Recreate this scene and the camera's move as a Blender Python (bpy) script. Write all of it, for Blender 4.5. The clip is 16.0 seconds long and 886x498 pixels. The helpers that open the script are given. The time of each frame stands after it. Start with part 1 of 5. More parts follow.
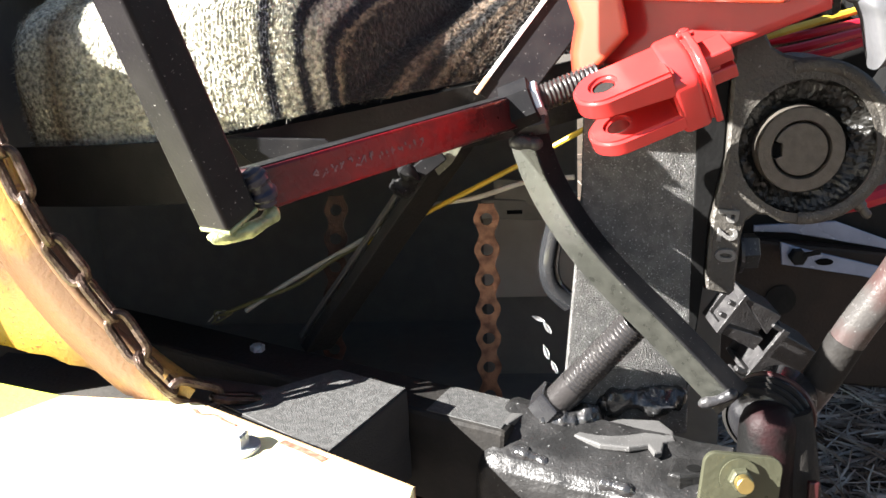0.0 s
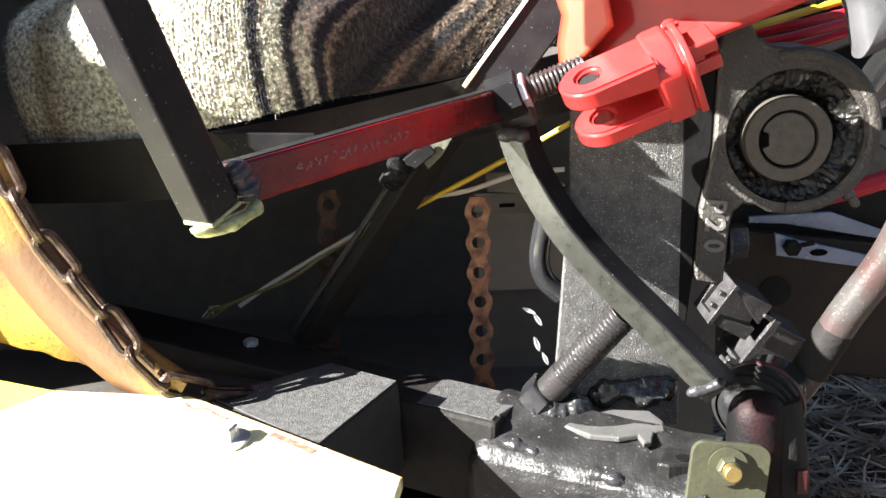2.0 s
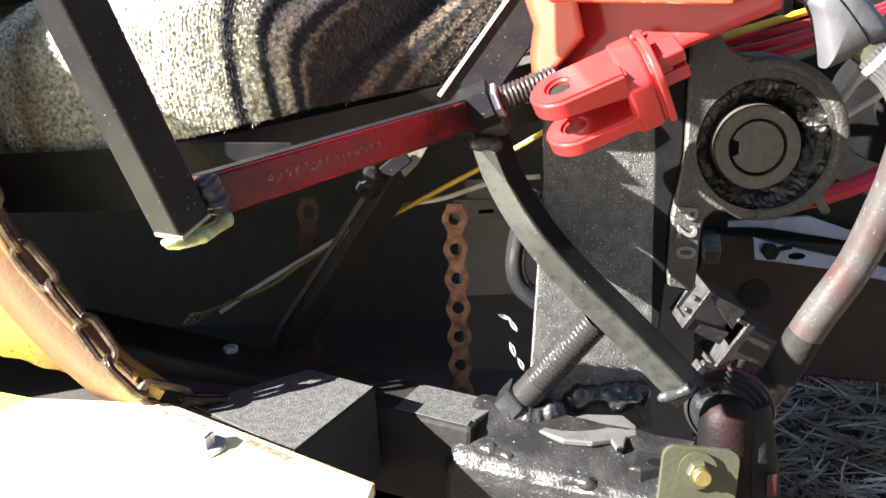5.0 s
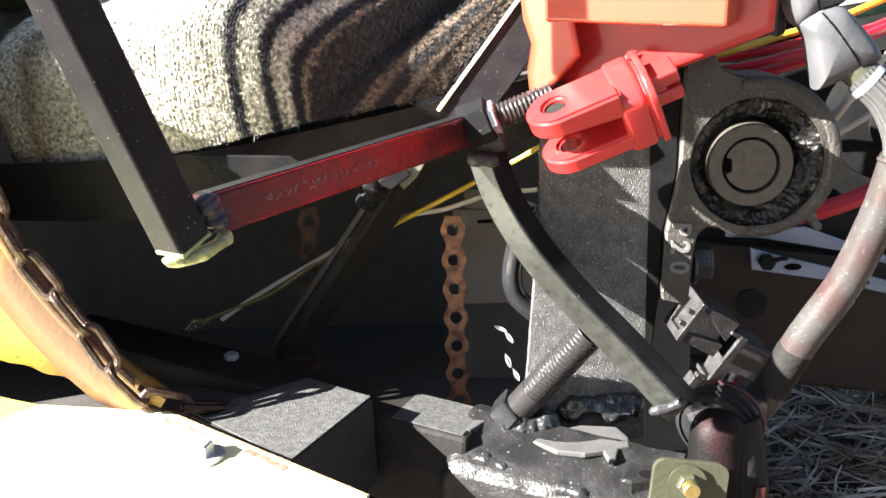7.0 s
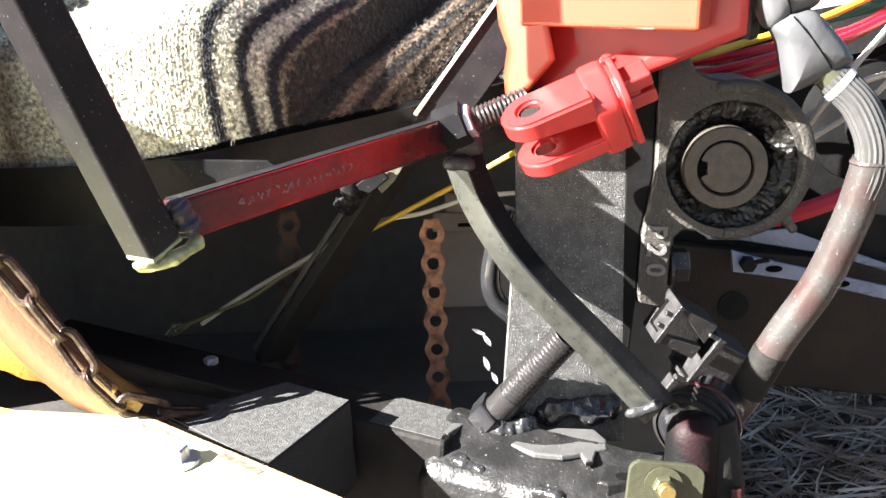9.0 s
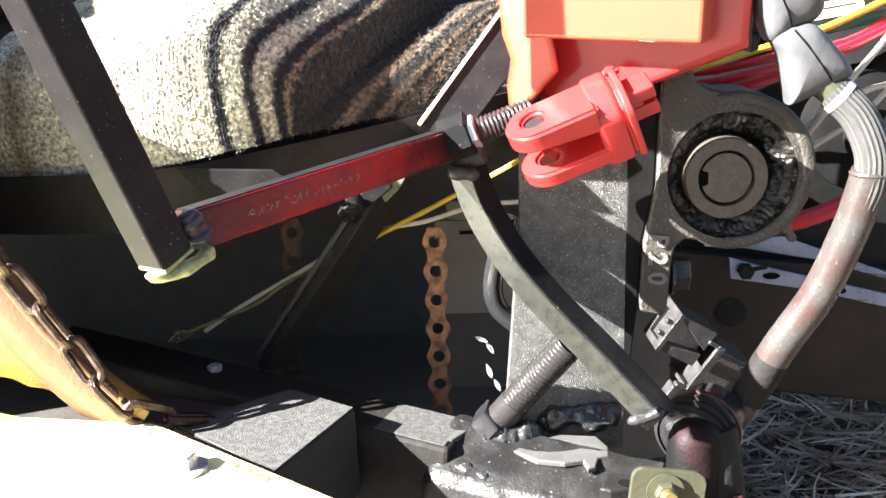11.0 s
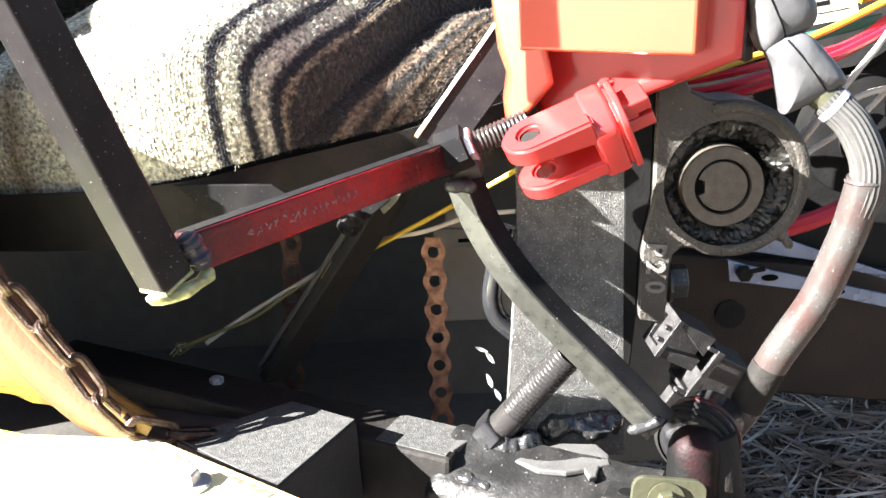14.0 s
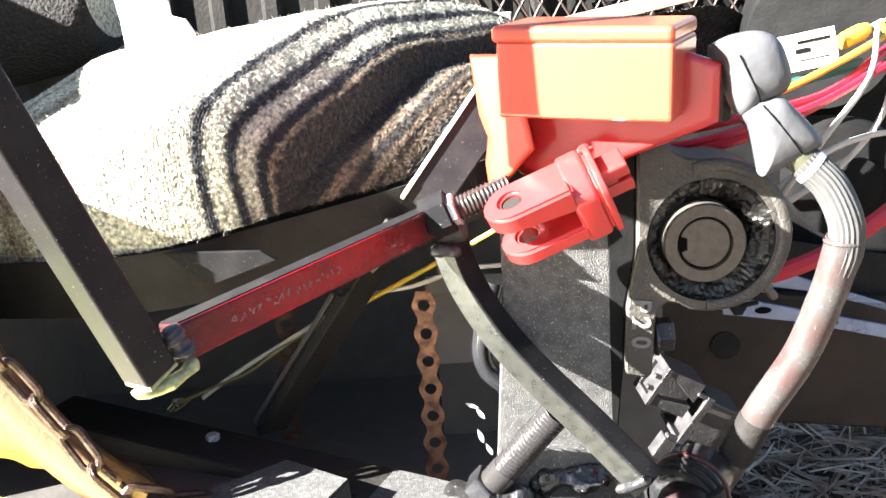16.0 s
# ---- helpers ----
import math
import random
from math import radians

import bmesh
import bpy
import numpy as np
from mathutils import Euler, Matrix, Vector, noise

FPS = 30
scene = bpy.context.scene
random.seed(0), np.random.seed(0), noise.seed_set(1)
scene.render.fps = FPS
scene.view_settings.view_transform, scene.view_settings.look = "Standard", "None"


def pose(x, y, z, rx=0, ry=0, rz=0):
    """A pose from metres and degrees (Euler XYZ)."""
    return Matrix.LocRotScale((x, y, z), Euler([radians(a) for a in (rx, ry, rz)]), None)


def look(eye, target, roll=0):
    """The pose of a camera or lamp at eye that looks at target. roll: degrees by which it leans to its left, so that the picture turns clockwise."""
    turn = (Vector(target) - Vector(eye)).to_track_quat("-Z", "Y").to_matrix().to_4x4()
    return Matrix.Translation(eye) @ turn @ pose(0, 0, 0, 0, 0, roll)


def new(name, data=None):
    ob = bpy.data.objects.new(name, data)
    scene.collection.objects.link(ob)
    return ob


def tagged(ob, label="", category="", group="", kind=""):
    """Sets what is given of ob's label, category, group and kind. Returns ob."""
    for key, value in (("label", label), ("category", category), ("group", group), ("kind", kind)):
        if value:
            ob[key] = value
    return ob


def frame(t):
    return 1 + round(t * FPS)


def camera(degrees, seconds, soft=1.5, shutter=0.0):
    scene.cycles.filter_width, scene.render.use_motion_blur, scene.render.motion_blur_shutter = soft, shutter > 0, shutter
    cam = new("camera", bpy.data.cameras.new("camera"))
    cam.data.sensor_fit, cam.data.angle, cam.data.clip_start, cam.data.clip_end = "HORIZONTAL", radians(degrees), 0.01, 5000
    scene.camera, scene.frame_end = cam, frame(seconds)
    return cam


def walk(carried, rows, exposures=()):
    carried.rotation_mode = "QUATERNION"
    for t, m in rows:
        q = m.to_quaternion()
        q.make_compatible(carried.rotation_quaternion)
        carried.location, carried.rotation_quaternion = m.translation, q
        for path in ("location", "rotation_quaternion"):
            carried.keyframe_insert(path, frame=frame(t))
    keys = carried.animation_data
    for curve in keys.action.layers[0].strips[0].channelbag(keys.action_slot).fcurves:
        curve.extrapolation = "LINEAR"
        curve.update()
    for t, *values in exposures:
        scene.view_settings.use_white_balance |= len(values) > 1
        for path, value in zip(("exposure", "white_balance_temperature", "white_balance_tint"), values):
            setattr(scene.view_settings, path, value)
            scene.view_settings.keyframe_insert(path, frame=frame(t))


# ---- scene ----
import functools

cam = camera(48.9, 16.0)
PATH = [
    (0, (0.0000, -0.0000, 0.5500), (-0.0398, 0.5786, 0.3963), -2.46),
    (0.5, (0.0007, -0.0007, 0.5499), (-0.0394, 0.5778, 0.3960), -2.51),
    (1, (0.0034, -0.0012, 0.5492), (-0.0379, 0.5773, 0.3955), -2.69),
    (1.5, (0.0067, -0.0015, 0.5468), (-0.0351, 0.5766, 0.3919), -2.83),
    (2, (0.0092, -0.0023, 0.5481), (-0.0336, 0.5756, 0.3924), -3.06),
    (2.5, (0.0107, -0.0017, 0.5477), (-0.0305, 0.5763, 0.3918), -2.90),
    (3, (0.0093, -0.0043, 0.5519), (-0.0316, 0.5740, 0.3974), -2.86),
    (3.5, (0.0100, -0.0048, 0.5531), (-0.0290, 0.5739, 0.3997), -2.87),
    (4, (0.0093, -0.0072, 0.5542), (-0.0297, 0.5713, 0.3999), -3.09),
    (4.5, (0.0123, -0.0060, 0.5546), (-0.0253, 0.5727, 0.4005), -3.18),
    (4.7, (0.0169, -0.0063, 0.5532), (-0.0214, 0.5722, 0.3987), -3.22),
    (6.8, (0.0269, -0.0159, 0.5612), (-0.0149, 0.5613, 0.4030), -2.76),
    (7, (0.0260, -0.0142, 0.5648), (-0.0157, 0.5634, 0.4078), -2.72),
    (7.5, (0.0230, -0.0169, 0.5580), (-0.0185, 0.5608, 0.4015), -2.63),
    (8, (0.0246, -0.0150, 0.5610), (-0.0167, 0.5625, 0.4036), -2.98),
    (8.5, (0.0295, -0.0115, 0.5664), (-0.0112, 0.5665, 0.4105), -3.52),
    (9, (0.0349, -0.0148, 0.5648), (-0.0017, 0.5636, 0.4096), -2.82),
    (11.5, (0.0284, -0.0200, 0.5736), (-0.0030, 0.5592, 0.4203), -2.77),
    (12, (0.0322, -0.0190, 0.5778), (-0.0007, 0.5596, 0.4227), -3.35),
    (12.5, (0.0304, -0.0200, 0.5788), (-0.0023, 0.5589, 0.4245), -3.29),
    (13, (0.0295, -0.0214, 0.5777), (-0.0034, 0.5570, 0.4215), -3.33),
    (13.5, (0.0302, -0.0205, 0.5798), (-0.0022, 0.5580, 0.4239), -3.48),
    (14, (0.0307, -0.0204, 0.5794), (-0.0022, 0.5582, 0.4241), -3.50),
    (14.5, (0.0289, -0.0198, 0.5802), (-0.0038, 0.5586, 0.4242), -3.45),
    (15, (0.0301, -0.0213, 0.5964), (-0.0059, 0.5563, 0.4378), -3.23),
    (15.5, (0.0433, -0.0176, 0.6108), (0.0050, 0.5608, 0.4558), -4.23),
    (16, (0.0463, -0.0173, 0.6163), (0.0087, 0.5613, 0.4620), -5.00),
]
walk(cam, [(t, look(eye, target, roll)) for t, eye, target, roll in PATH], exposures=[(0.0, 2.64), (4.5, 2.75), (9.0, 2.97), (12.5, 3.24), (14.5, 3.34), (16.0, 3.55)])

# ---- light ----
world = bpy.data.worlds.new("sky")
world.use_nodes = True
scene.world = world
wn = world.node_tree
sky = wn.nodes.new("ShaderNodeTexSky")
sky.sky_type, sky.sun_disc = "NISHITA", False
SUN_WAY = Vector((1.0, 0.41, -0.60)).normalized()
sky.sun_elevation = math.asin(-SUN_WAY.z)
sky.sun_rotation = math.atan2(-SUN_WAY.x, -SUN_WAY.y)
wn.links.new(sky.outputs[0], wn.nodes["Background"].inputs[0])
wn.nodes["Background"].inputs[1].default_value = 0.025
sun = new("sun", bpy.data.lights.new("sun", "SUN"))
sun.data.energy, sun.data.angle, sun.data.color = 6.2, radians(0.4), (1.0, 0.965, 0.92)
sun.matrix_world = look((0, 0, 0), SUN_WAY) @ Matrix.Identity(4)
sun.location = (-1.5, -1.0, 2.0)


# ---- materials ----
def material(name, colour, rough=0.5, metal=0.0, second=None, scale=60.0, amount=0.5, bump=0.2, bump_scale=300.0,
             coat=0.0, contrast=(0.4, 0.65), fine=None, rough_var=0.12, shine=0.5, fine_at=0.62, coat_rough=0.12, coat_ior=1.5):
    """A painted, worn or raw surface: base colour broken by a second one in patches, fine grain and relief."""
    m = bpy.data.materials.new(name)
    m.use_nodes = True
    n, l = m.node_tree.nodes, m.node_tree.links
    b = n["Principled BSDF"]
    co = n.new("ShaderNodeTexCoord")
    big = n.new("ShaderNodeTexNoise")
    big.inputs["Scale"].default_value, big.inputs["Detail"].default_value = scale, 8
    l.new(co.outputs["Object"], big.inputs["Vector"])
    ramp = n.new("ShaderNodeValToRGB")
    ramp.color_ramp.elements[0].position, ramp.color_ramp.elements[1].position = contrast
    l.new(big.outputs["Fac"], ramp.inputs["Fac"])
    second = second or [c * 0.7 for c in colour]
    mix = n.new("ShaderNodeMix")
    mix.data_type = "RGBA"
    mix.inputs["A"].default_value, mix.inputs["B"].default_value = (*colour, 1), (*second, 1)
    k = n.new("ShaderNodeMath")
    k.operation = "MULTIPLY"
    k.inputs[1].default_value = amount
    l.new(ramp.outputs["Color"], k.inputs[0])
    l.new(k.outputs[0], mix.inputs["Factor"])
    small = n.new("ShaderNodeTexNoise")
    small.inputs["Scale"].default_value, small.inputs["Detail"].default_value = bump_scale, 6
    l.new(co.outputs["Object"], small.inputs["Vector"])
    out = mix.outputs["Result"]
    if fine:
        fr = n.new("ShaderNodeValToRGB")
        fr.color_ramp.elements[0].position, fr.color_ramp.elements[1].position = fine_at, fine_at + 0.07
        l.new(small.outputs["Fac"], fr.inputs["Fac"])
        mix2 = n.new("ShaderNodeMix")
        mix2.data_type = "RGBA"
        l.new(fr.outputs["Color"], mix2.inputs["Factor"])
        l.new(out, mix2.inputs["A"])
        mix2.inputs["B"].default_value = (*fine, 1)
        out = mix2.outputs["Result"]
    l.new(out, b.inputs["Base Color"])
    b.inputs["Metallic"].default_value = metal
    mr = n.new("ShaderNodeMapRange")
    mr.inputs["To Min"].default_value, mr.inputs["To Max"].default_value = max(rough - rough_var, 0.03), min(rough + rough_var, 1)
    l.new(big.outputs["Fac"], mr.inputs["Value"])
    l.new(mr.outputs["Result"], b.inputs["Roughness"])
    b.inputs["Coat Weight"].default_value = coat
    b.inputs["Specular IOR Level"].default_value = shine
    b.inputs["Coat Roughness"].default_value = coat_rough
    b.inputs["Coat IOR"].default_value = coat_ior
    bp = n.new("ShaderNodeBump")
    bp.inputs["Strength"].default_value, bp.inputs["Distance"].default_value = bump, 0.002
    l.new(small.outputs["Fac"], bp.inputs["Height"])
    l.new(bp.outputs["Normal"], b.inputs["Normal"])
    return m


BLACK = material("black_paint", (0.022, 0.022, 0.024), 0.38, second=(0.06, 0.058, 0.055), bump=0.25, bump_scale=500, fine=(0.12, 0.12, 0.12))
BLACK_GLOSS = material("black_gloss_paint", (0.016, 0.016, 0.018), 0.22, second=(0.03, 0.03, 0.03), bump=0.1, bump_scale=250, coat=0.3)
# Black lifted well above its paint so the dark interior reads lighter.
BLACK_MATT = material("lifted_black_sheet", (0.115, 0.106, 0.096), 0.75, second=(0.16, 0.147, 0.130), bump=0.15, shine=0.4)
BAR_BLACK = material("satin_black_bar_paint", (0.010, 0.010, 0.011), 0.52, second=(0.022, 0.021, 0.021), bump=0.06, bump_scale=900, fine=(0.28, 0.275, 0.27), fine_at=0.68, shine=0.08)
BAR_GREY = material("worn_black_paint", (0.017, 0.0155, 0.0175), 0.34, second=(0.030, 0.028, 0.028), bump=0.06, bump_scale=900, fine=(0.28, 0.275, 0.27), fine_at=0.68, shine=0.08)
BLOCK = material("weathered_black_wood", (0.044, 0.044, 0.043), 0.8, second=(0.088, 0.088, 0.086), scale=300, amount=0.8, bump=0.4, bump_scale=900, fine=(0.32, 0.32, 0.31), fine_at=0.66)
# Darker copy of the block wood that paints shade on its sides.
BLOCK_SHADED = material("shaded_weathered_wood", (0.016, 0.016, 0.016), 0.8, second=(0.030, 0.029, 0.028), scale=300, amount=0.8, bump=0.4, bump_scale=900)
RED = material("red_enamel", (0.52, 0.032, 0.030), 0.22, second=(0.44, 0.025, 0.025), scale=35, bump=0.10, bump_scale=110, coat=0.6, coat_rough=0.14, coat_ior=1.5, rough_var=0.05)
# Same red pushed to orange, so overexposed sunlight is in the colour.
RED_SUNLIT = material("sunlit_red_enamel", (0.50, 0.055, 0.021), 0.20, second=(0.46, 0.047, 0.019), scale=35, bump=0.06, bump_scale=90, coat=0.5, coat_rough=0.50, coat_ior=1.7, rough_var=0.05)
RED_DULL = material("red_enamel_worn", (0.27, 0.007, 0.011), 0.28, second=(0.07, 0.008, 0.013), scale=70, amount=0.5, bump=0.15, bump_scale=300, coat=0.15)
# Base raised and flecked pale, so sunlit sparkle is in the colour.
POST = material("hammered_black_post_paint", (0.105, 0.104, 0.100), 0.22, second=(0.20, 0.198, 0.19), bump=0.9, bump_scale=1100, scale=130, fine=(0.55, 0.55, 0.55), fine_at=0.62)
CHANNEL = material("dusty_hammered_channel_paint", (0.012, 0.012, 0.012), 0.34, second=(0.034, 0.033, 0.033), bump=0.30, bump_scale=500, scale=60, fine=(0.20, 0.20, 0.20), fine_at=0.66, shine=0.35)
CHANNEL_DUST = material("dust_on_black_paint", (0.062, 0.061, 0.060), 0.7, second=(0.095, 0.094, 0.092), bump=0.25, bump_scale=800, scale=70, fine=(0.30, 0.30, 0.30), fine_at=0.66)
# Dark red patches paint the red reflections on the black tube.
TUBE_REFLECT = material("black_tube_with_red_reflection", (0.006, 0.006, 0.006), 0.5, second=(0.020, 0.007, 0.008), scale=55, amount=0.8, bump=0.2, bump_scale=400, shine=0.12)
FRESH = material("wet_black_paint_on_weld", (0.018, 0.018, 0.019), 0.12, second=(0.042, 0.041, 0.040), bump=0.4, bump_scale=500, scale=120, fine=(0.22, 0.22, 0.22), fine_at=0.66, coat=1.0)
WORN_MARK = material("worn_mauve_lettering", (0.24, 0.12, 0.13), 0.45, second=(0.12, 0.05, 0.06), scale=300)
HOSE = material("glossy_grey_hose", (0.020, 0.021, 0.023), 0.16, second=(0.013, 0.013, 0.014), bump=0.05, coat=0.4)
DULL_STEEL = material("dull_steel_sheet", (0.20, 0.185, 0.155), 0.45, metal=0.2, second=(0.10, 0.09, 0.072), scale=40)
DUSTY_SHEET = material("dusty_brown_sheet", (0.30, 0.26, 0.22), 0.7, second=(0.20, 0.17, 0.14), scale=25, bump=0.2)
SPECKLED = material("speckled_olive_plate", (0.11, 0.11, 0.08), 0.5, second=(0.05, 0.05, 0.035), scale=300, bump=0.3, fine=(0.25, 0.25, 0.2))
LEAF = material("sunlit_leaf", (0.10, 0.22, 0.05), 0.5, second=(0.05, 0.12, 0.03), scale=20)
# Paler copy of the bar paint that carries light on one face.
BAR_LIT_DUST = material("lit_dusty_black_paint", (0.020, 0.021, 0.018), 0.30, second=(0.042, 0.043, 0.037), scale=160, bump=0.10, bump_scale=600, fine=(0.3, 0.3, 0.28), fine_at=0.70, coat=0.1)
DARK_RED = material("dark_red_tape", (0.035, 0.007, 0.008), 0.4, second=(0.05, 0.01, 0.012), scale=90)
# Letter iron lightened so that edge highlights are in the colour.
CAST_LETTER = material("worn_highlit_letter", (0.16, 0.156, 0.15), 0.35, second=(0.09, 0.088, 0.084), scale=500, bump=0.3, bump_scale=900)
LIME = material("greenish_yellow_paint", (0.42, 0.52, 0.09), 0.5, second=(0.34, 0.42, 0.07), scale=30)
IRON = material("black_cast_iron", (0.045, 0.041, 0.036), 0.42, second=(0.080, 0.074, 0.063), bump=0.6, bump_scale=450, fine=(0.2, 0.195, 0.19), fine_at=0.66)
RING = material("oiled_steel", (0.105, 0.094, 0.080), 0.40, metal=0.3, second=(0.06, 0.052, 0.044), bump=0.2, bump_scale=500, scale=200)
GREASE = material("black_grease", (0.007, 0.007, 0.006), 0.38, second=(0.018, 0.017, 0.015), bump=0.9, bump_scale=220, coat=0.15)
STEEL = material("dark_threaded_steel", (0.045, 0.042, 0.042), 0.26, metal=0.4, second=(0.04, 0.038, 0.036), bump=0.25, bump_scale=500)
ZINC = material("zinc_plating", (0.62, 0.64, 0.70), 0.25, metal=0.45, second=(0.35, 0.37, 0.40), bump=0.15, bump_scale=300)
BRASS = material("yellow_zinc", (0.62, 0.47, 0.18), 0.32, metal=0.9, second=(0.4, 0.28, 0.1), bump=0.2)
OLIVE = material("zinc_tab_plate", (0.088, 0.090, 0.058), 0.3, metal=0.4, second=(0.055, 0.056, 0.038), bump=0.15, scale=40)
COPPER = material("rusted_copper_strap", (0.38, 0.19, 0.105), 0.6, metal=0.3, second=(0.12, 0.055, 0.035), scale=110, amount=0.9, bump=0.35, bump_scale=500)
# Darkened copy of the strap copper for the strap that hangs in shade.
COPPER_SHADED = material("shaded_rusted_strap", (0.10, 0.048, 0.032), 0.65, metal=0.2, second=(0.04, 0.02, 0.014), scale=110, amount=0.9, bump=0.35, bump_scale=500)
RUST = material("rusty_chain_steel", (0.050, 0.030, 0.022), 0.34, metal=0.7, second=(0.15, 0.11, 0.095), scale=180, bump=0.5, bump_scale=600)
YELLOW = material("rust_stained_yellow_paint", (0.35, 0.205, 0.030), 0.45, second=(0.095, 0.048, 0.030), scale=11, amount=0.95, bump=0.3, bump_scale=350, contrast=(0.34, 0.56), fine=(0.12, 0.05, 0.02), fine_at=0.60)
BOARD = material("pale_yellow_painted_board", (0.82, 0.78, 0.46), 0.6, second=(0.75, 0.68, 0.36), scale=25, bump=0.15, bump_scale=350)
BOARD_EDGE = material("raw_board_edge", (0.55, 0.36, 0.18), 0.8, second=(0.3, 0.17, 0.07), scale=200, bump=0.5)
CRAYON = material("red_crayon", (0.62, 0.08, 0.05), 0.7, second=(0.75, 0.3, 0.22), scale=300)
BOOT = material("grey_rubber_boot", (0.080, 0.081, 0.086), 0.4, second=(0.058, 0.059, 0.062), scale=60, bump=0.15, bump_scale=250)
RIBBED = material("ribbed_grey_sheath", (0.058, 0.057, 0.056), 0.45, second=(0.040, 0.039, 0.037), scale=120, bump=0.15)
SLEEVE = material("scuffed_grey_sleeve", (0.052, 0.049, 0.047), 0.30, second=(0.046, 0.024, 0.022), scale=45, amount=0.9, bump=0.15, bump_scale=450, fine=(0.11, 0.108, 0.105), fine_at=0.62)
PLASTIC = material("black_plastic", (0.026, 0.025, 0.026), 0.40, second=(0.060, 0.058, 0.058), scale=150, bump=0.3, bump_scale=700, fine=(0.22, 0.22, 0.22), fine_at=0.66)
WIRE_RED = material("red_wire_sheath", (0.45, 0.012, 0.03), 0.35, bump=0.1)
WIRE_YELLOW = material("yellow_wire_sheath", (0.62, 0.42, 0.04), 0.4, bump=0.1)
WIRE_WHITE = material("off_white_wire_sheath", (0.55, 0.5, 0.42), 0.45, bump=0.1)
OLIVE_WIRE = material("olive_wire_sheath", (0.16, 0.14, 0.05), 0.5, bump=0.1)
# Near-black kept below real paint to put shade into the colour.
SHADE_BLACK = material("shade_black", (0.007, 0.007, 0.007), 0.6, second=(0.012, 0.012, 0.012), scale=50, bump=0.2, shine=0.1)
SATIN = material("satin_black_beam_paint", (0.055, 0.052, 0.048), 0.6, second=(0.080, 0.075, 0.069), scale=50, bump=0.2, shine=0.3)
# Second near-black, also lowered so that shade sits in its colour.
DEEP = material("shade_deep_black", (0.020, 0.019, 0.018), 0.6, second=(0.034, 0.031, 0.028), scale=50, bump=0.3, shine=0.1)
WIRE_GREEN = material("green_wire_sheath", (0.02, 0.12, 0.09), 0.4, bump=0.1)
LABEL = material("paper_label", (0.42, 0.40, 0.36), 0.6, bump=0.05)
INK = material("black_ink", (0.006, 0.006, 0.006), 0.9, shine=0.05)
# Blue base colour paints the sky's reflection on the steel.
SKY_STEEL = material("sky_tinted_steel_rail", (0.26, 0.32, 0.46), 0.25, metal=0.3, second=(0.14, 0.17, 0.25), scale=30, bump=0.1)
BROWN = material("rusty_brown_beam", (0.028, 0.020, 0.016), 0.55, second=(0.056, 0.035, 0.025), scale=25, bump=0.3, shine=0.3)
WOOD = material("bare_wood", (0.5, 0.33, 0.2), 0.7, second=(0.32, 0.2, 0.11), scale=60, bump=0.3)
WHITE = material("white_sheet", (0.8, 0.8, 0.8), 0.6, second=(0.7, 0.7, 0.7), scale=20)
STRAW = material("dry_straw", (0.36, 0.335, 0.315), 0.5, second=(0.13, 0.075, 0.045), scale=22, amount=0.95, contrast=(0.38, 0.6))
SOIL = material("dark_soil_litter", (0.05, 0.035, 0.024), 0.9, second=(0.11, 0.075, 0.05), scale=60, bump=0.8, bump_scale=250)
WELD = material("burnt_weld_bead", (0.035, 0.037, 0.055), 0.4, metal=0.5, second=(0.07, 0.062, 0.07), scale=90, amount=0.7, bump=0.4)
WELD_RAW = material("ground_weld", (0.36, 0.38, 0.2), 0.35, metal=0.4, second=(0.12, 0.14, 0.08), scale=250, bump=0.4, bump_scale=600)


def dark_ended():
    """The worn red enamel, going to near black towards both ends of the bar."""
    m = RED_DULL.copy()
    m.name = "red_enamel_dark_ends"
    n, l = m.node_tree.nodes, m.node_tree.links
    b = n["Principled BSDF"]
    b.inputs["Specular IOR Level"].default_value, b.inputs["Coat Weight"].default_value = 0.25, 0.05
    src = b.inputs["Base Color"].links[0].from_socket
    co = n.new("ShaderNodeTexCoord")
    sep = n.new("ShaderNodeSeparateXYZ")
    l.new(co.outputs["Generated"], sep.inputs[0])
    nz = n.new("ShaderNodeTexNoise")
    nz.inputs["Scale"].default_value = 14
    l.new(co.outputs["Generated"], nz.inputs["Vector"])
    ad = n.new("ShaderNodeMath")
    ad.operation = "MULTIPLY_ADD"
    ad.inputs[1].default_value = 0.12
    l.new(nz.outputs["Fac"], ad.inputs[0])
    l.new(sep.outputs["X"], ad.inputs[2])
    r = n.new("ShaderNodeValToRGB")
    e = r.color_ramp.elements
    e[0].position, e[0].color, e[1].position, e[1].color = 0.10, (0.9, 0.9, 0.9, 1), 0.47, (0, 0, 0, 1)
    for p, v in ((0.72, 0.0), (0.86, 0.94)):
        k = e.new(p)
        k.color = (v, v, v, 1)
    l.new(ad.outputs[0], r.inputs["Fac"])
    mix = n.new("ShaderNodeMix")
    mix.data_type = "RGBA"
    l.new(r.outputs["Color"], mix.inputs["Factor"])
    l.new(src, mix.inputs["A"])
    mix.inputs["B"].default_value = (0.008, 0.007, 0.008, 1)
    l.new(mix.outputs["Result"], b.inputs["Base Color"])
    return m


RED_BAR = dark_ended()


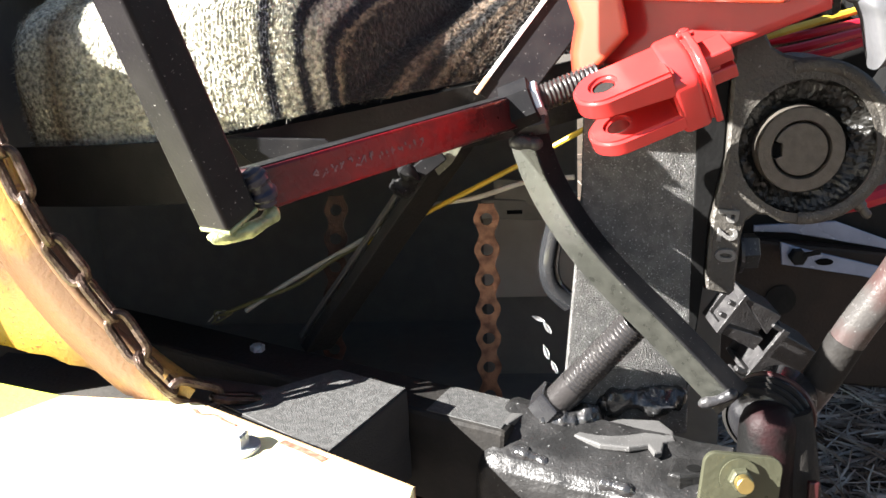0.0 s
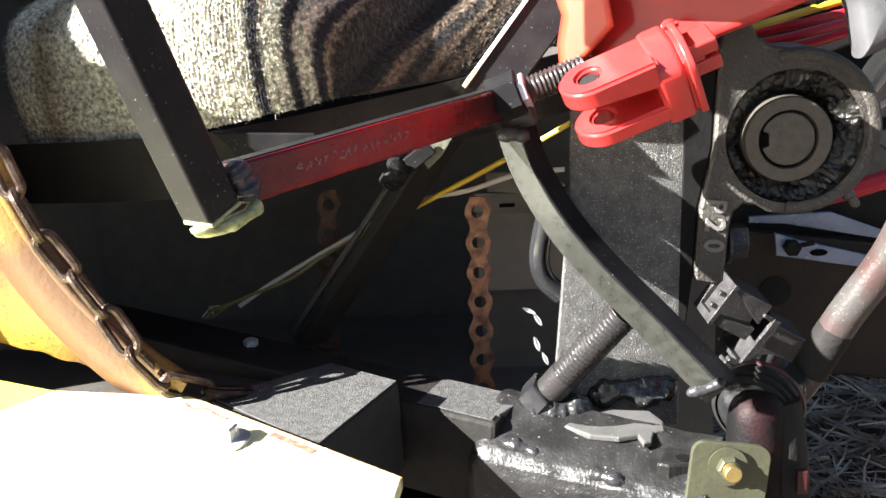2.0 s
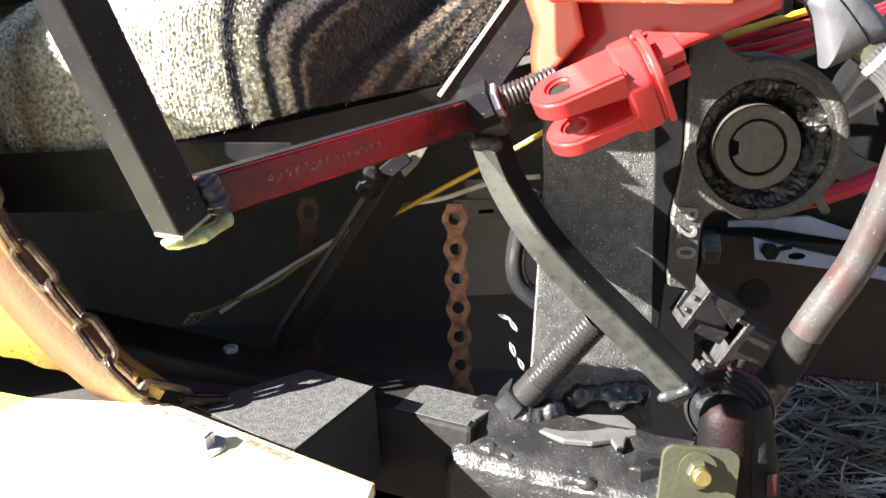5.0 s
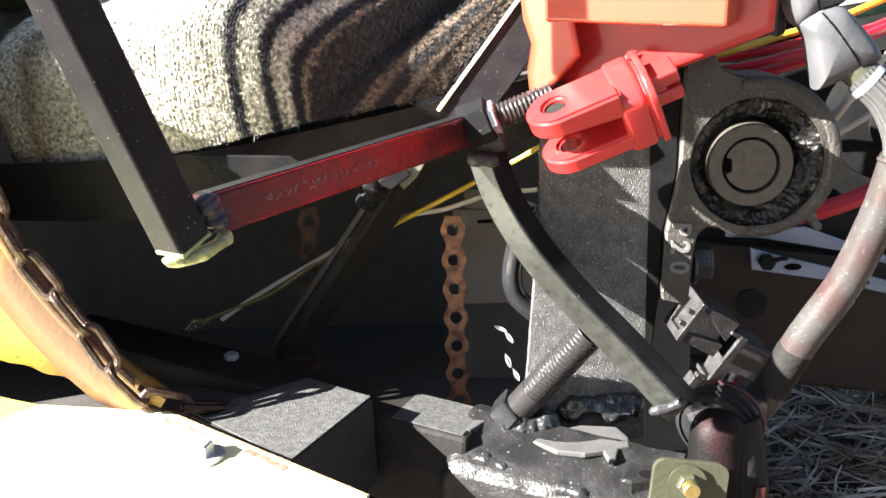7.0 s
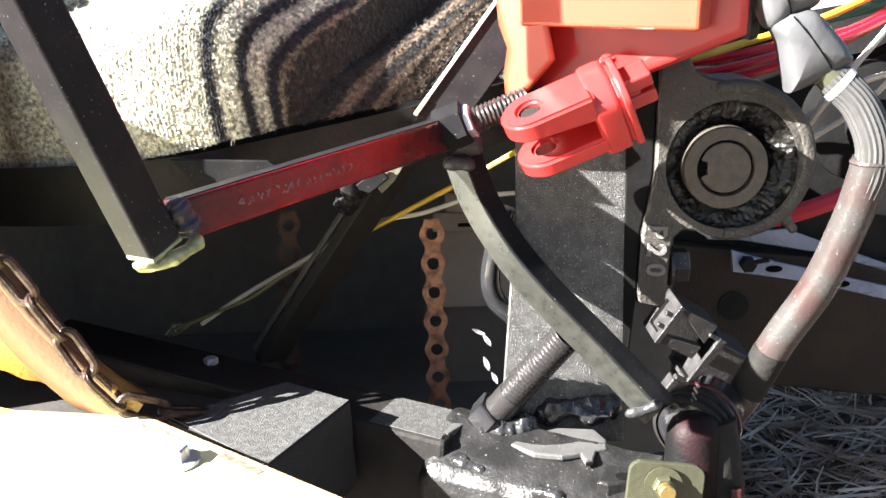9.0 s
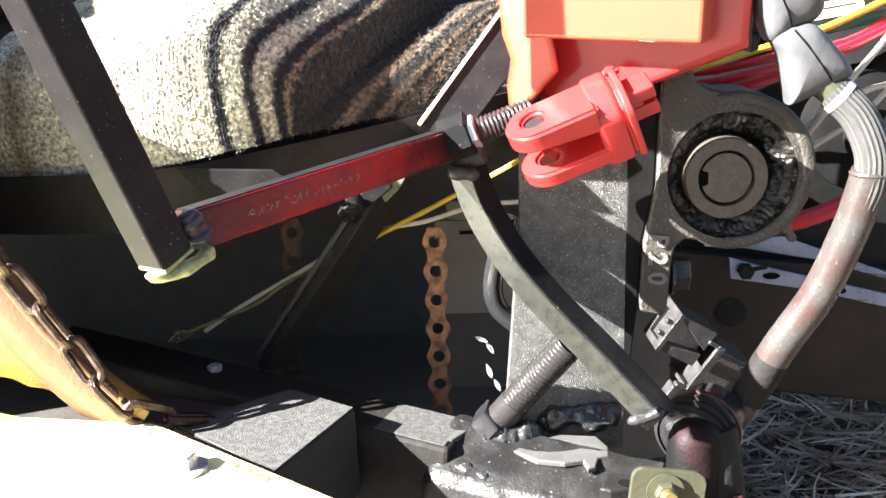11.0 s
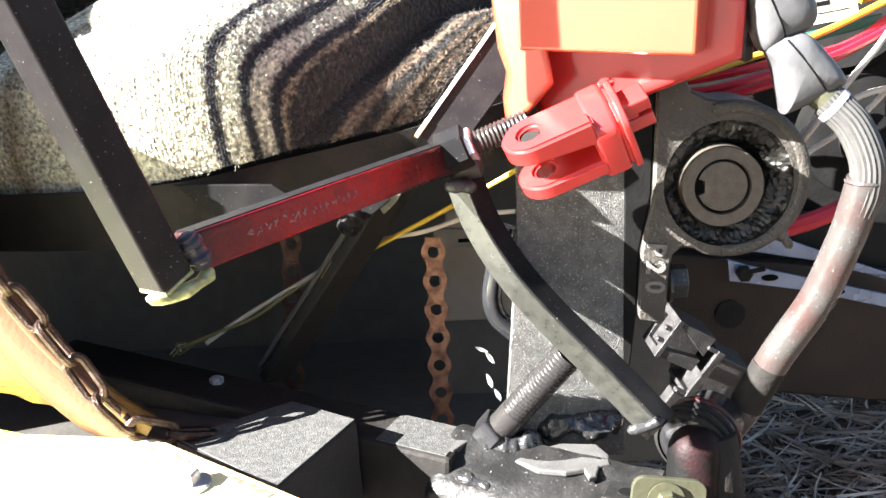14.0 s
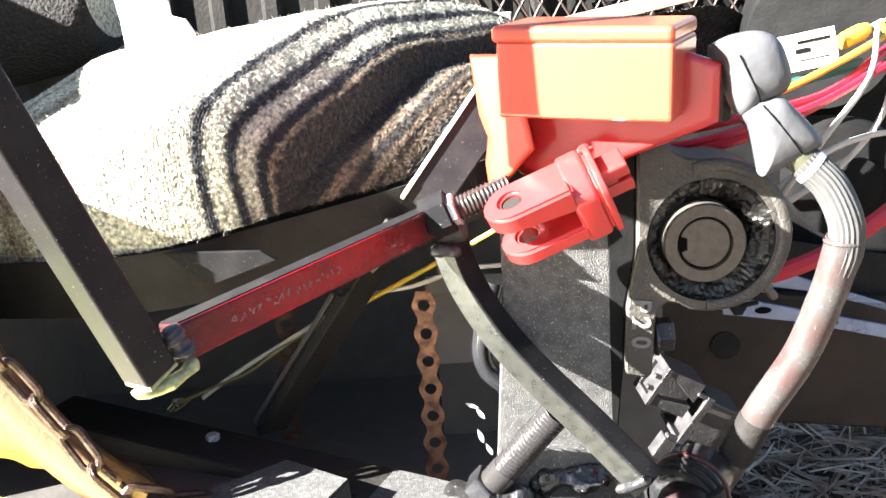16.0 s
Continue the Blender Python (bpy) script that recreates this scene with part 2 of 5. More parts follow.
def wool():
    """Wool weave in stripes that run along the cloth; the stripe number is the cloth's u."""
    m = bpy.data.materials.new("striped_wool")
    m.use_nodes = True
    n, l = m.node_tree.nodes, m.node_tree.links
    b = n["Principled BSDF"]
    uv = n.new("ShaderNodeUVMap")
    sep = n.new("ShaderNodeSeparateXYZ")
    l.new(uv.outputs["UV"], sep.inputs[0])
    co = n.new("ShaderNodeTexCoord")
    nz = n.new("ShaderNodeTexNoise")
    nz.inputs["Scale"].default_value, nz.inputs["Detail"].default_value = 260, 5
    l.new(co.outputs["Object"], nz.inputs["Vector"])
    ad = n.new("ShaderNodeMath")
    ad.operation = "MULTIPLY_ADD"
    ad.inputs[1].default_value, ad.inputs[2].default_value = 0.022, -0.011
    l.new(nz.outputs["Fac"], ad.inputs[0])
    su = n.new("ShaderNodeMath")
    su.operation = "ADD"
    l.new(sep.outputs["X"], su.inputs[0])
    l.new(ad.outputs[0], su.inputs[1])
    r = n.new("ShaderNodeValToRGB")
    r.color_ramp.interpolation = "LINEAR"
    CREAM, GREY, DARK, BROWN_, TAN = (0.60, 0.585, 0.48), (0.27, 0.215, 0.145), (0.014, 0.015, 0.024), (0.015, 0.0125, 0.0115), (0.165, 0.118, 0.080)
    stops = [(0.0, CREAM), (0.09, CREAM), (0.115, GREY), (0.14, CREAM), (0.19, CREAM), (0.215, GREY), (0.25, CREAM), (0.495, CREAM), (0.505, DARK), (0.522, DARK), (0.532, CREAM),
             (0.570, CREAM), (0.580, DARK), (0.598, DARK), (0.608, CREAM), (0.632, CREAM), (0.642, DARK), (0.660, DARK), (0.665, GREY), (0.670, GREY), (0.677, BROWN_), (0.735, BROWN_),
             (0.745, TAN), (0.762, TAN), (0.774, BROWN_), (0.796, BROWN_), (0.808, TAN), (0.830, TAN), (0.845, BROWN_), (0.88, TAN), (0.91, BROWN_)]
    e = r.color_ramp.elements
    e[0].position, e[0].color = stops[0][0], (*stops[0][1], 1)
    e[1].position, e[1].color = stops[1][0], (*stops[1][1], 1)
    for p, c in stops[2:]:
        k = e.new(p)
        k.color = (*c, 1)
    l.new(su.outputs[0], r.inputs["Fac"])
    v = n.new("ShaderNodeTexNoise")
    v.inputs["Scale"].default_value, v.inputs["Detail"].default_value = 300, 7
    l.new(co.outputs["Object"], v.inputs["Vector"])
    sp = n.new("ShaderNodeTexNoise")
    sp.inputs["Scale"].default_value, sp.inputs["Detail"].default_value = 360, 4
    l.new(co.outputs["Object"], sp.inputs["Vector"])
    dk = n.new("ShaderNodeMapRange")
    dk.inputs["From Min"].default_value, dk.inputs["From Max"].default_value = 0.35, 0.65
    dk.inputs["To Min"].default_value, dk.inputs["To Max"].default_value = 0.34, 1.3
    l.new(sp.outputs["Fac"], dk.inputs["Value"])
    mu = n.new("ShaderNodeMix")
    mu.data_type, mu.blend_type = "RGBA", "MULTIPLY"
    mu.inputs["Factor"].default_value = 1
    l.new(r.outputs["Color"], mu.inputs["A"])
    l.new(dk.outputs["Result"], mu.inputs["B"])
    l.new(mu.outputs["Result"], b.inputs["Base Color"])
    b.inputs["Roughness"].default_value = 0.95
    b.inputs["Sheen Weight"].default_value = 0.08
    bp = n.new("ShaderNodeBump")
    bp.inputs["Strength"].default_value, bp.inputs["Distance"].default_value = 1.0, 0.006
    l.new(v.outputs["Fac"], bp.inputs["Height"])
    l.new(bp.outputs["Normal"], b.inputs["Normal"])
    return m


WOOL = wool()


# ---- mesh helpers ----
def part(name, bm, mat, parent=None, label="", smooth=False):
    """Links a bmesh as one mesh object, under a thing or a part."""
    me = bpy.data.meshes.new(name)
    bmesh.ops.recalc_face_normals(bm, faces=bm.faces)
    if smooth:
        for f in bm.faces:
            f.smooth = True
    bm.to_mesh(me)
    bm.free()
    me.materials.append(mat)
    if smooth:
        me.set_sharp_from_angle(angle=radians(40))
    ob = new(name, me)
    if smooth and len(me.polygons) < 20000:
        ob.modifiers.new("even_shading", "WEIGHTED_NORMAL").keep_sharp = True
    if parent:
        ob.parent = parent
    if label:
        tagged(ob, label)
    return ob


def thing(name, label, category, group="", kind=""):
    return tagged(new(name), label, category, group, kind)


def basis(x, up):
    """A frame whose x axis is x and whose z axis leans to up."""
    x = Vector(x).normalized()
    y = Vector(up).cross(x).normalized()
    z = x.cross(y)
    return Matrix((x, y, z)).transposed().to_4x4()


def box_at(bm, centre, size, m=None, bevel=0.001, segments=2):
    """A bevelled block of that size about centre, turned by m."""
    t = bmesh.new()
    bmesh.ops.create_cube(t, size=1)
    bmesh.ops.scale(t, vec=size, verts=t.verts)
    if bevel:
        bmesh.ops.bevel(t, geom=t.edges[:], offset=bevel, segments=segments, affect="EDGES", profile=0.5)
    t.transform(Matrix.Translation(centre) @ (m or Matrix.Identity(4)))
    join(bm, t)
    return bm


def join(bm, t):
    me = bpy.data.meshes.new("t")
    t.to_mesh(me)
    t.free()
    bm.from_mesh(me)
    bpy.data.meshes.remove(me)


def bar(p, q, w, h, up=(0, 0, 1), bevel=0.001):
    """A square bar from p to q, w across and h along up."""
    p, q = Vector(p), Vector(q)
    bm = bmesh.new()
    return box_at(bm, (p + q) / 2, ((q - p).length, w, h), basis(q - p, up), bevel)


def prism(outline, y0, y1, bevel=0.0015, axis="y", segments=2):
    """A plate: an outline of (x, z) pushed from y0 to y1; axis z takes (x, y) and axis x takes (y, z)."""
    bm = bmesh.new()
    place = {"y": lambda a, b, d: (a, d, b), "z": lambda a, b, d: (a, b, d), "x": lambda a, b, d: (d, a, b)}[axis]
    front = [bm.verts.new(place(a, b, y0)) for a, b in outline]
    back = [bm.verts.new(place(a, b, y1)) for a, b in outline]
    bm.faces.new(front)
    bm.faces.new(back[::-1])
    for i in range(len(outline)):
        j = (i + 1) % len(outline)
        bm.faces.new((front[i], back[i], back[j], front[j]))
    bmesh.ops.recalc_face_normals(bm, faces=bm.faces)
    if bevel:
        edges = [e for e in bm.edges if all(len(f.verts) > 4 or f in e.link_faces for f in e.link_faces) and any(len(f.verts) == len(outline) for f in e.link_faces)]
        bmesh.ops.bevel(bm, geom=edges or bm.edges[:], offset=bevel, segments=segments, affect="EDGES", profile=0.5)
    return bm


def smooth_line(points, n=8):
    """Points of a Catmull-Rom curve through the given ones."""
    p = [Vector(v) for v in points]
    p = [2 * p[0] - p[1], *p, 2 * p[-1] - p[-2]]
    out = []
    for i in range(1, len(p) - 2):
        for k in range(n):
            t = k / n
            out.append(0.5 * (2 * p[i] + (p[i + 1] - p[i - 1]) * t + (2 * p[i - 1] - 5 * p[i] + 4 * p[i + 1] - p[i + 2]) * t * t
                              + (3 * p[i] - p[i - 1] - 3 * p[i + 1] + p[i + 2]) * t ** 3))
    return out + [p[-2]]


def sweep(points, section, up=(0, 0, 1), closed=False, scales=None, caps=True):
    """Carries a section of (side, up) points along a line; scales: a factor for each point of the line."""
    bm = bmesh.new()
    rings = []
    n = len(points)
    ref = Vector(up)
    for i, p in enumerate(points):
        a, b = (points[i - 1], points[(i + 1) % n]) if closed else (points[max(i - 1, 0)], points[min(i + 1, n - 1)])
        d = (Vector(b) - Vector(a)).normalized()
        side = ref.cross(d).normalized()
        u = d.cross(side)
        ref = u
        s = scales[i] if scales else 1.0
        sx, sy = s if isinstance(s, tuple) else (s, s)
        rings.append([bm.verts.new(Vector(p) + side * (x * sx) + u * (y * sy)) for x, y in section])
    for i in range(n if closed else n - 1):
        a, b = rings[i], rings[(i + 1) % n]
        for k in range(len(section)):
            j = (k + 1) % len(section)
            bm.faces.new((a[k], a[j], b[j], b[k]))
    if caps and not closed:
        bm.faces.new(rings[0][::-1])
        bm.faces.new(rings[-1])
    return bm


def circle(r, n=12, squash=1.0):
    return [(r * math.cos(2 * math.pi * k / n), r * squash * math.sin(2 * math.pi * k / n)) for k in range(n)]


def tube(points, r, n=10, smooth=6, scales=None):
    return sweep(smooth_line(points, smooth) if smooth else [Vector(p) for p in points], circle(r, n), scales=scales)


def lathe(profile, origin, axis, n=40, up=(0, 0, 1), caps=True):
    """Turns a profile of (along, radius) about an axis."""
    if abs(Vector(axis).normalized().dot(Vector(up))) > 0.95:
        up = (0, 1, 0)
    m = Matrix.Translation(origin) @ basis(axis, up)
    bm = bmesh.new()
    rings = []
    for a, r in profile:
        rings.append([bm.verts.new(m @ Vector((a, r * math.cos(2 * math.pi * k / n), r * math.sin(2 * math.pi * k / n)))) for k in range(n)])
    for a, b in zip(rings, rings[1:]):
        for k in range(n):
            j = (k + 1) % n
            bm.faces.new((a[k], a[j], b[j], b[k]))
    if caps:
        bm.faces.new(rings[0][::-1])
        bm.faces.new(rings[-1])
    return bm


def hexagon(p, q, flats, bevel=0.0008, turn=0.0):
    """A hex head from p to q."""
    p, q = Vector(p), Vector(q)
    up = (0, 0, 1) if abs((q - p).normalized().z) < 0.9 else (0, 1, 0)
    m = Matrix.Translation(p) @ basis(q - p, up)
    bm = bmesh.new()
    r, h = flats / math.sqrt(3), (q - p).length
    rings = [[bm.verts.new(m @ Vector((a, rr * math.cos(turn + math.pi * k / 3), rr * math.sin(turn + math.pi * k / 3)))) for k in range(6)]
             for a, rr in ((0, r), (h - bevel, r), (h, r - bevel * 1.5))]
    for a, b in zip(rings, rings[1:]):
        for k in range(6):
            j = (k + 1) % 6
            bm.faces.new((a[k], a[j], b[j], b[k]))
    bm.faces.new(rings[0][::-1])
    bm.faces.new(rings[-1])
    return bm


def threaded(p, q, r, pitch, depth=0.0012, n=28):
    """A rod from p to q with a helical thread."""
    p, q = Vector(p), Vector(q)
    m = Matrix.Translation(p) @ basis(q - p, (0, 0, 1))
    length = (q - p).length
    per = 6
    rows = int(length / pitch * per)
    bm = bmesh.new()
    rings = []
    for i in range(rows + 1):
        a = length * i / rows
        ring = []
        for k in range(n):
            w = (a / pitch + k / n) % 1.0
            rr = r - depth * abs(2 * w - 1) ** 0.8
            ring.append(bm.verts.new(m @ Vector((a, rr * math.cos(2 * math.pi * k / n), rr * math.sin(2 * math.pi * k / n)))))
        rings.append(ring)
    for a, b in zip(rings, rings[1:]):
        for k in range(n):
            j = (k + 1) % n
            bm.faces.new((a[k], a[j], b[j], b[k]))
    bm.faces.new(rings[0][::-1])
    bm.faces.new(rings[-1])
    return bm


def bead(points, r, seed=0, rough=0.45):
    """A weld bead: one uneven rippled run of metal."""
    line = smooth_line(points, 14)
    bm = sweep(line, circle(r, 18), scales=[(1 + 0.03 * math.sin(k * 1.1 + seed) + 0.12 * math.sin(k * 0.37 + 2 * seed)) * min(1.0, 0.45 + 0.2 * min(k, len(line) - 1 - k)) for k in range(len(line))])
    bm.normal_update()
    for v in bm.verts:
        c = v.co + Vector((seed, seed * 2, 0))
        v.co += v.normal * r * rough * (noise.noise(c * 90) + 0.35 * noise.noise(c * 240) + 0.12 * noise.noise(c * 600))
    return bm


def ease(x):
    x = min(1.0, max(0.0, x))
    return x * x * (3 - 2 * x)


def roughen(bm, amount, scale):
    """Pushes the vertices about by noise."""
    bm.normal_update()
    for v in bm.verts:
        v.co += v.normal * amount * noise.noise(v.co * scale)
    return bm


# ---- setting: ground, closing panels, unseen shade sheet ----
def ground():
    bm = bmesh.new()
    n = 40
    grid = [[bm.verts.new((x, y, 0.085 + (0.012 * noise.noise(Vector((x * 5, y * 5, 0))) if abs(x) < 2 and abs(y) < 3 else 0)))
             for x in [math.copysign(abs(k / n * 2 - 1) ** 4, k - n / 2) * 400 + 0.3 for k in range(n + 1)]]
            for y in [math.copysign(abs(k / n * 2 - 1) ** 4, k - n / 2) * 400 + 0.9 for k in range(n + 1)]]
    for a, b in zip(grid, grid[1:]):
        for i in range(n):
            bm.faces.new((a[i], a[i + 1], b[i + 1], b[i]))
    return tagged(part("ground", bm, SOIL, smooth=True), "dark soil covered in dry litter", "ground", kind="structure")


ground()


def straw_litter():
    """Dry stalks thrown over each other on the soil."""
    rng = random.Random(4)
    bm = bmesh.new()
    for count in range(9000):
        x, y = (rng.uniform(0.05, 0.75), rng.uniform(0.68, 1.7)) if count < 5200 else (rng.gauss(0.2, 0.9), rng.gauss(1.0, 0.8))
        z = 0.085 + rng.random() ** 1.6 * 0.035
        a, tilt = rng.uniform(0, math.pi), rng.gauss(0, 0.16)
        ln, w, sag = rng.uniform(0.03, 0.11), rng.uniform(0.0006, 0.0017), rng.uniform(-0.35, 0.35)
        prev = None
        for k in range(4):
            s = k / 3
            d = Vector((math.cos(a + sag * s), math.sin(a + sag * s), tilt))
            c = Vector((x, y, z)) + d * ln * (s - 0.5)
            c.z = max(c.z, 0.084)
            side = Vector((-d.y, d.x, 0)).normalized() * w * (1 - 0.5 * s)
            ring = [bm.verts.new(c + side), bm.verts.new(c - side), bm.verts.new(c + Vector((0, 0, w * 1.4)))]
            if prev:
                for i in range(3):
                    j = (i + 1) % 3
                    bm.faces.new((prev[i], prev[j], ring[j], ring[i]))
            prev = ring
    return tagged(part("straw", bm, STRAW), "tangled grey dry straw lying on the soil", "straw", kind="stuff")


straw_litter()

back = thing("back_panel", "matt black sheet panel closing the machine behind the hanging straps", "panel", kind="structure")
part("sheet", box_at(bmesh.new(), (-0.26, 0.95, 0.355), (0.66, 0.01, 0.47), bevel=0.002), BLACK_MATT, back)
part("lower_sheet", box_at(bmesh.new(), (-0.24, 0.80, 0.22), (0.70, 0.29, 0.008), bevel=0.002), BLACK_MATT, back)
# Unseen sheet added to throw shade on the blanket's left end.
bm = prism([(0.405, 0.64), (0.405, 0.70), (0.47, 0.79), (0.95, 0.79), (0.95, 0.09), (0.55, 0.09), (0.52, 0.60)], 0, 0.006, 0.001)
bm.transform(Matrix(((0, 1, 0, -0.606), (1, 0, 0, 0), (0, 0, 1, 0), (0, 0, 0, 1))))
part("shade_sheet", bm, BLACK_MATT, back)
part("end_sheet", box_at(bmesh.new(), (-0.42, 0.74, 0.34), (0.01, 0.43, 0.44), bevel=0.002), BLACK_MATT, back)


# ---- frame beams ----
def frame_beam():
    t = thing("frame_beam", "black painted square steel beam running behind the wooden block", "steel beam")
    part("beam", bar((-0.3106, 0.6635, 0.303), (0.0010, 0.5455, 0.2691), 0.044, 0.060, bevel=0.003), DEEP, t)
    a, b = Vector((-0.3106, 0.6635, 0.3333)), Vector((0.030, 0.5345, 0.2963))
    # Pale plate laid only where sun strikes the beam; the light is its colour.
    part("sunlit_dusty_top", bar(a.lerp(b, 0.78), a.lerp(b, 0.913), 0.039, 0.0007, bevel=0.0002), BLOCK, t, "dusty grey upper face, painted pale as in sun")
    part("cover_sheet", prism([(-0.37, 0.655), (-0.225, 0.622), (-0.100, 0.578), (-0.118, 0.530), (-0.19, 0.520), (-0.37, 0.540)], 0.3020, 0.3060, 0.0008, axis="z"), SATIN, t, "black cover sheet")
    part("lower_beam", bar((-0.3106, 0.6635, 0.236), (0.030, 0.5345, 0.199), 0.040, 0.050, bevel=0.003), BLACK_GLOSS, t)
    return t


frame_beam()

bolt = thing("frame_bolt", "small bright zinc hex bolt in the black frame beam", "bolt")
part("head", hexagon((-0.172, 0.616, 0.316), (-0.172, 0.616, 0.3225), 0.0088, turn=0.3), ZINC, bolt)
part("washer", lathe([(0, 0.009), (0.0012, 0.009)], (-0.172, 0.616, 0.3145), (0, 0, 1), 24), BLACK, bolt)


def block():
    base, top = 0.262, 0.320
    pts = [(-0.062, 0.540), (-0.109, 0.573), (-0.172, 0.521), (-0.096, 0.455)]
    bm = prism(pts, base, top, 0.0012, axis="z")
    bmesh.ops.subdivide_edges(bm, edges=bm.edges[:], cuts=5, use_grid_fill=True)
    roughen(bm, 0.0007, 160)
    t = thing("wooden_block", "weathered black wooden block with a dusty grey top and sides toned for shade", "wooden block")
    # Sides take the darker wood, so their shade sits in the colour.
    part("body", bm, BLOCK_SHADED, t)
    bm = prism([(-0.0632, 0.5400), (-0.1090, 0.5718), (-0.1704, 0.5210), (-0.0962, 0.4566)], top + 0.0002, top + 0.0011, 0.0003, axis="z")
    part("sunlit_dusty_top", bm, BLOCK, t, "dusty grey upper face, painted pale as in sun")
    return t


block()

# ---- yellow board with its bolt ----
board = thing("painted_board", "pale yellow painted board with red crayon marks and a raw edge", "board")
OUT = [(-0.285, 0.485), (-0.263, 0.516), (-0.205, 0.507), (-0.178, 0.503), (-0.046, 0.403), (-0.052, 0.30), (-0.42, 0.28)]
bm = prism(OUT, 0.3225, 0.330, 0.0006, axis="z")
panel = part("panel", bm, BOARD, board)
part("edge_strip", sweep([Vector((x, y + 0.0012, 0.3262)) for x, y in OUT[:5]], [(-0.0008, -0.003), (0.0008, -0.003), (0.0008, 0.003), (-0.0008, 0.003)]), BOARD_EDGE, board, "raw brown board edge")
for pts, r in ((((-0.177, 0.493), (-0.171, 0.486), (-0.163, 0.485), (-0.156, 0.478), (-0.147, 0.471)), 0.0009), (((-0.118, 0.451), (-0.106, 0.442), (-0.092, 0.430)), 0.0022)):
    line = smooth_line([(x, y, 0.3303) for x, y in pts], 6)
    part("crayon_mark", sweep(line, [(-r, -0.0001), (r, -0.0001), (r, 0.0002), (-r, 0.0002)]), CRAYON, panel, "red crayon stroke")
board_bolt = thing("board_bolt", "zinc plated hex bolt with a wide washer on the yellow board", "bolt")
part("washer", lathe([(0, 0.0145), (0.0016, 0.0145), (0.002, 0.0138)], (-0.142, 0.4440, 0.3301), (0, 0, 1), 36), ZINC, board_bolt)
part("head", hexagon((-0.142, 0.4440, 0.332), (-0.142, 0.4440, 0.3390), 0.0155, turn=0.3), ZINC, board_bolt)
flap = thing("yellow_flap", "greenish yellow painted metal flap below the drum rim", "flap")
part("sheet", prism([(-0.44, 0.575), (-0.313, 0.541), (-0.2635, 0.5195), (-0.270, 0.505), (-0.287, 0.486), (-0.425, 0.30), (-0.50, 0.30)], 0.318, 0.3285, 0.001, axis="z"), LIME, flap)


# ---- yellow drum and chain ----
def drum():
    c, t = Vector((-0.035, 0.53, 0.535)), thing("yellow_drum", "rust-stained yellow painted drum rim, half in sun", "drum")
    prof = [(0.012, 0.245), (0.006, 0.244), (0.001, 0.246), (0.0, 0.250), (-0.001, 0.259), (0.003, 0.268), (0.010, 0.277), (0.020, 0.2855), (0.031, 0.2905), (0.041, 0.2930), (0.044, 0.300), (0.051, 0.315), (0.060, 0.335), (0.066, 0.36), (0.076, 0.36), (0.070, 0.300), (0.040, 0.262)]
    bm = bmesh.new()
    rings = []
    n = 72
    for a, r in prof:
        rings.append([bm.verts.new((c.x + r * math.cos(g), 0.505 + a, c.z + r * math.sin(g))) for g in [math.radians(176 + 58 * k / n) for k in range(n + 1)]])
    for row in rings:
        for v in row:
            v.co.z = max(v.co.z, 0.336 - 0.17 * (v.co.x + 0.29))
    m = len(prof)
    for i in range(m):
        a, b = rings[i], rings[(i + 1) % m]
        for k in range(n):
            bm.faces.new((a[k], a[k + 1], b[k + 1], b[k]))
    bm.faces.new([r[0] for r in rings])
    bm.faces.new([r[-1] for r in rings][::-1])
    part("rim", bm, YELLOW, t, smooth=True)
    edge = [Vector((c.x + 0.2475 * math.cos(math.radians(g)), 0.5055, c.z + 0.2475 * math.sin(math.radians(g)))) for g in range(178, 232, 2)]
    part("rolled_edge", sweep(edge, circle(0.0034, 10)), YELLOW, t, "rolled rusty edge", smooth=True)
    return t


drum()


def link(length, width, r):
    """One oval chain link, in its own plane, along x."""
    pts = []
    h, w = length / 2 - width / 2, width / 2 - r
    for k in range(9):
        a = -math.pi / 2 + math.pi * k / 8
        pts.append(Vector((h + w * math.cos(a), w * math.sin(a), 0)))
    for k in range(9):
        a = math.pi / 2 + math.pi * k / 8
        pts.append(Vector((-h + w * math.cos(a), w * math.sin(a), 0)))
    return sweep(pts, circle(r, 8), closed=True)


def chain():
    t = thing("chain", "rusty steel link chain hanging down along the drum rim", "chain")
    line = smooth_line([(-0.276, 0.500, 0.515), (-0.266, 0.500, 0.475), (-0.250, 0.500, 0.432), (-0.226, 0.500, 0.394), (-0.213, 0.499, 0.374),
                        (-0.202, 0.497, 0.356), (-0.190, 0.502, 0.340), (-0.170, 0.515, 0.328), (-0.150, 0.535, 0.318)], 60)
    first, step, gone, k = None, 0.0262, 0.0, 0
    for p, q in zip(line, line[1:]):
        gone += (q - p).length
        if gone < step:
            continue
        gone = 0.0
        d = (q - p).normalized()
        m = Matrix.Translation(p) @ basis(d, (0, -1, 0.2)) @ Matrix.Rotation(radians(4 if k % 2 else 86) + 0.15 * math.sin(k * 2.3), 4, "X")
        k += 1
        if first is None:
            first = part("link", link(0.0345, 0.0175, 0.0028), RUST, t, smooth=True)
            ob = first
        else:
            ob = new("link", first.data)
            ob.parent = t
        ob.matrix_basis = m
    return t


chain()


# ---- blanket roll ----
CLOTH_EDGE = smooth_line([(-0.318, 0.660, 0.470), (-0.303, 0.612, 0.463), (-0.277, 0.591, 0.461), (-0.223, 0.578, 0.467), (-0.176, 0.571, 0.472), (-0.138, 0.572, 0.479), (-0.112, 0.580, 0.483), (-0.087, 0.593, 0.486), (-0.046, 0.612, 0.491), (-0.018, 0.625, 0.495), (0.07, 0.655, 0.512)], 10)


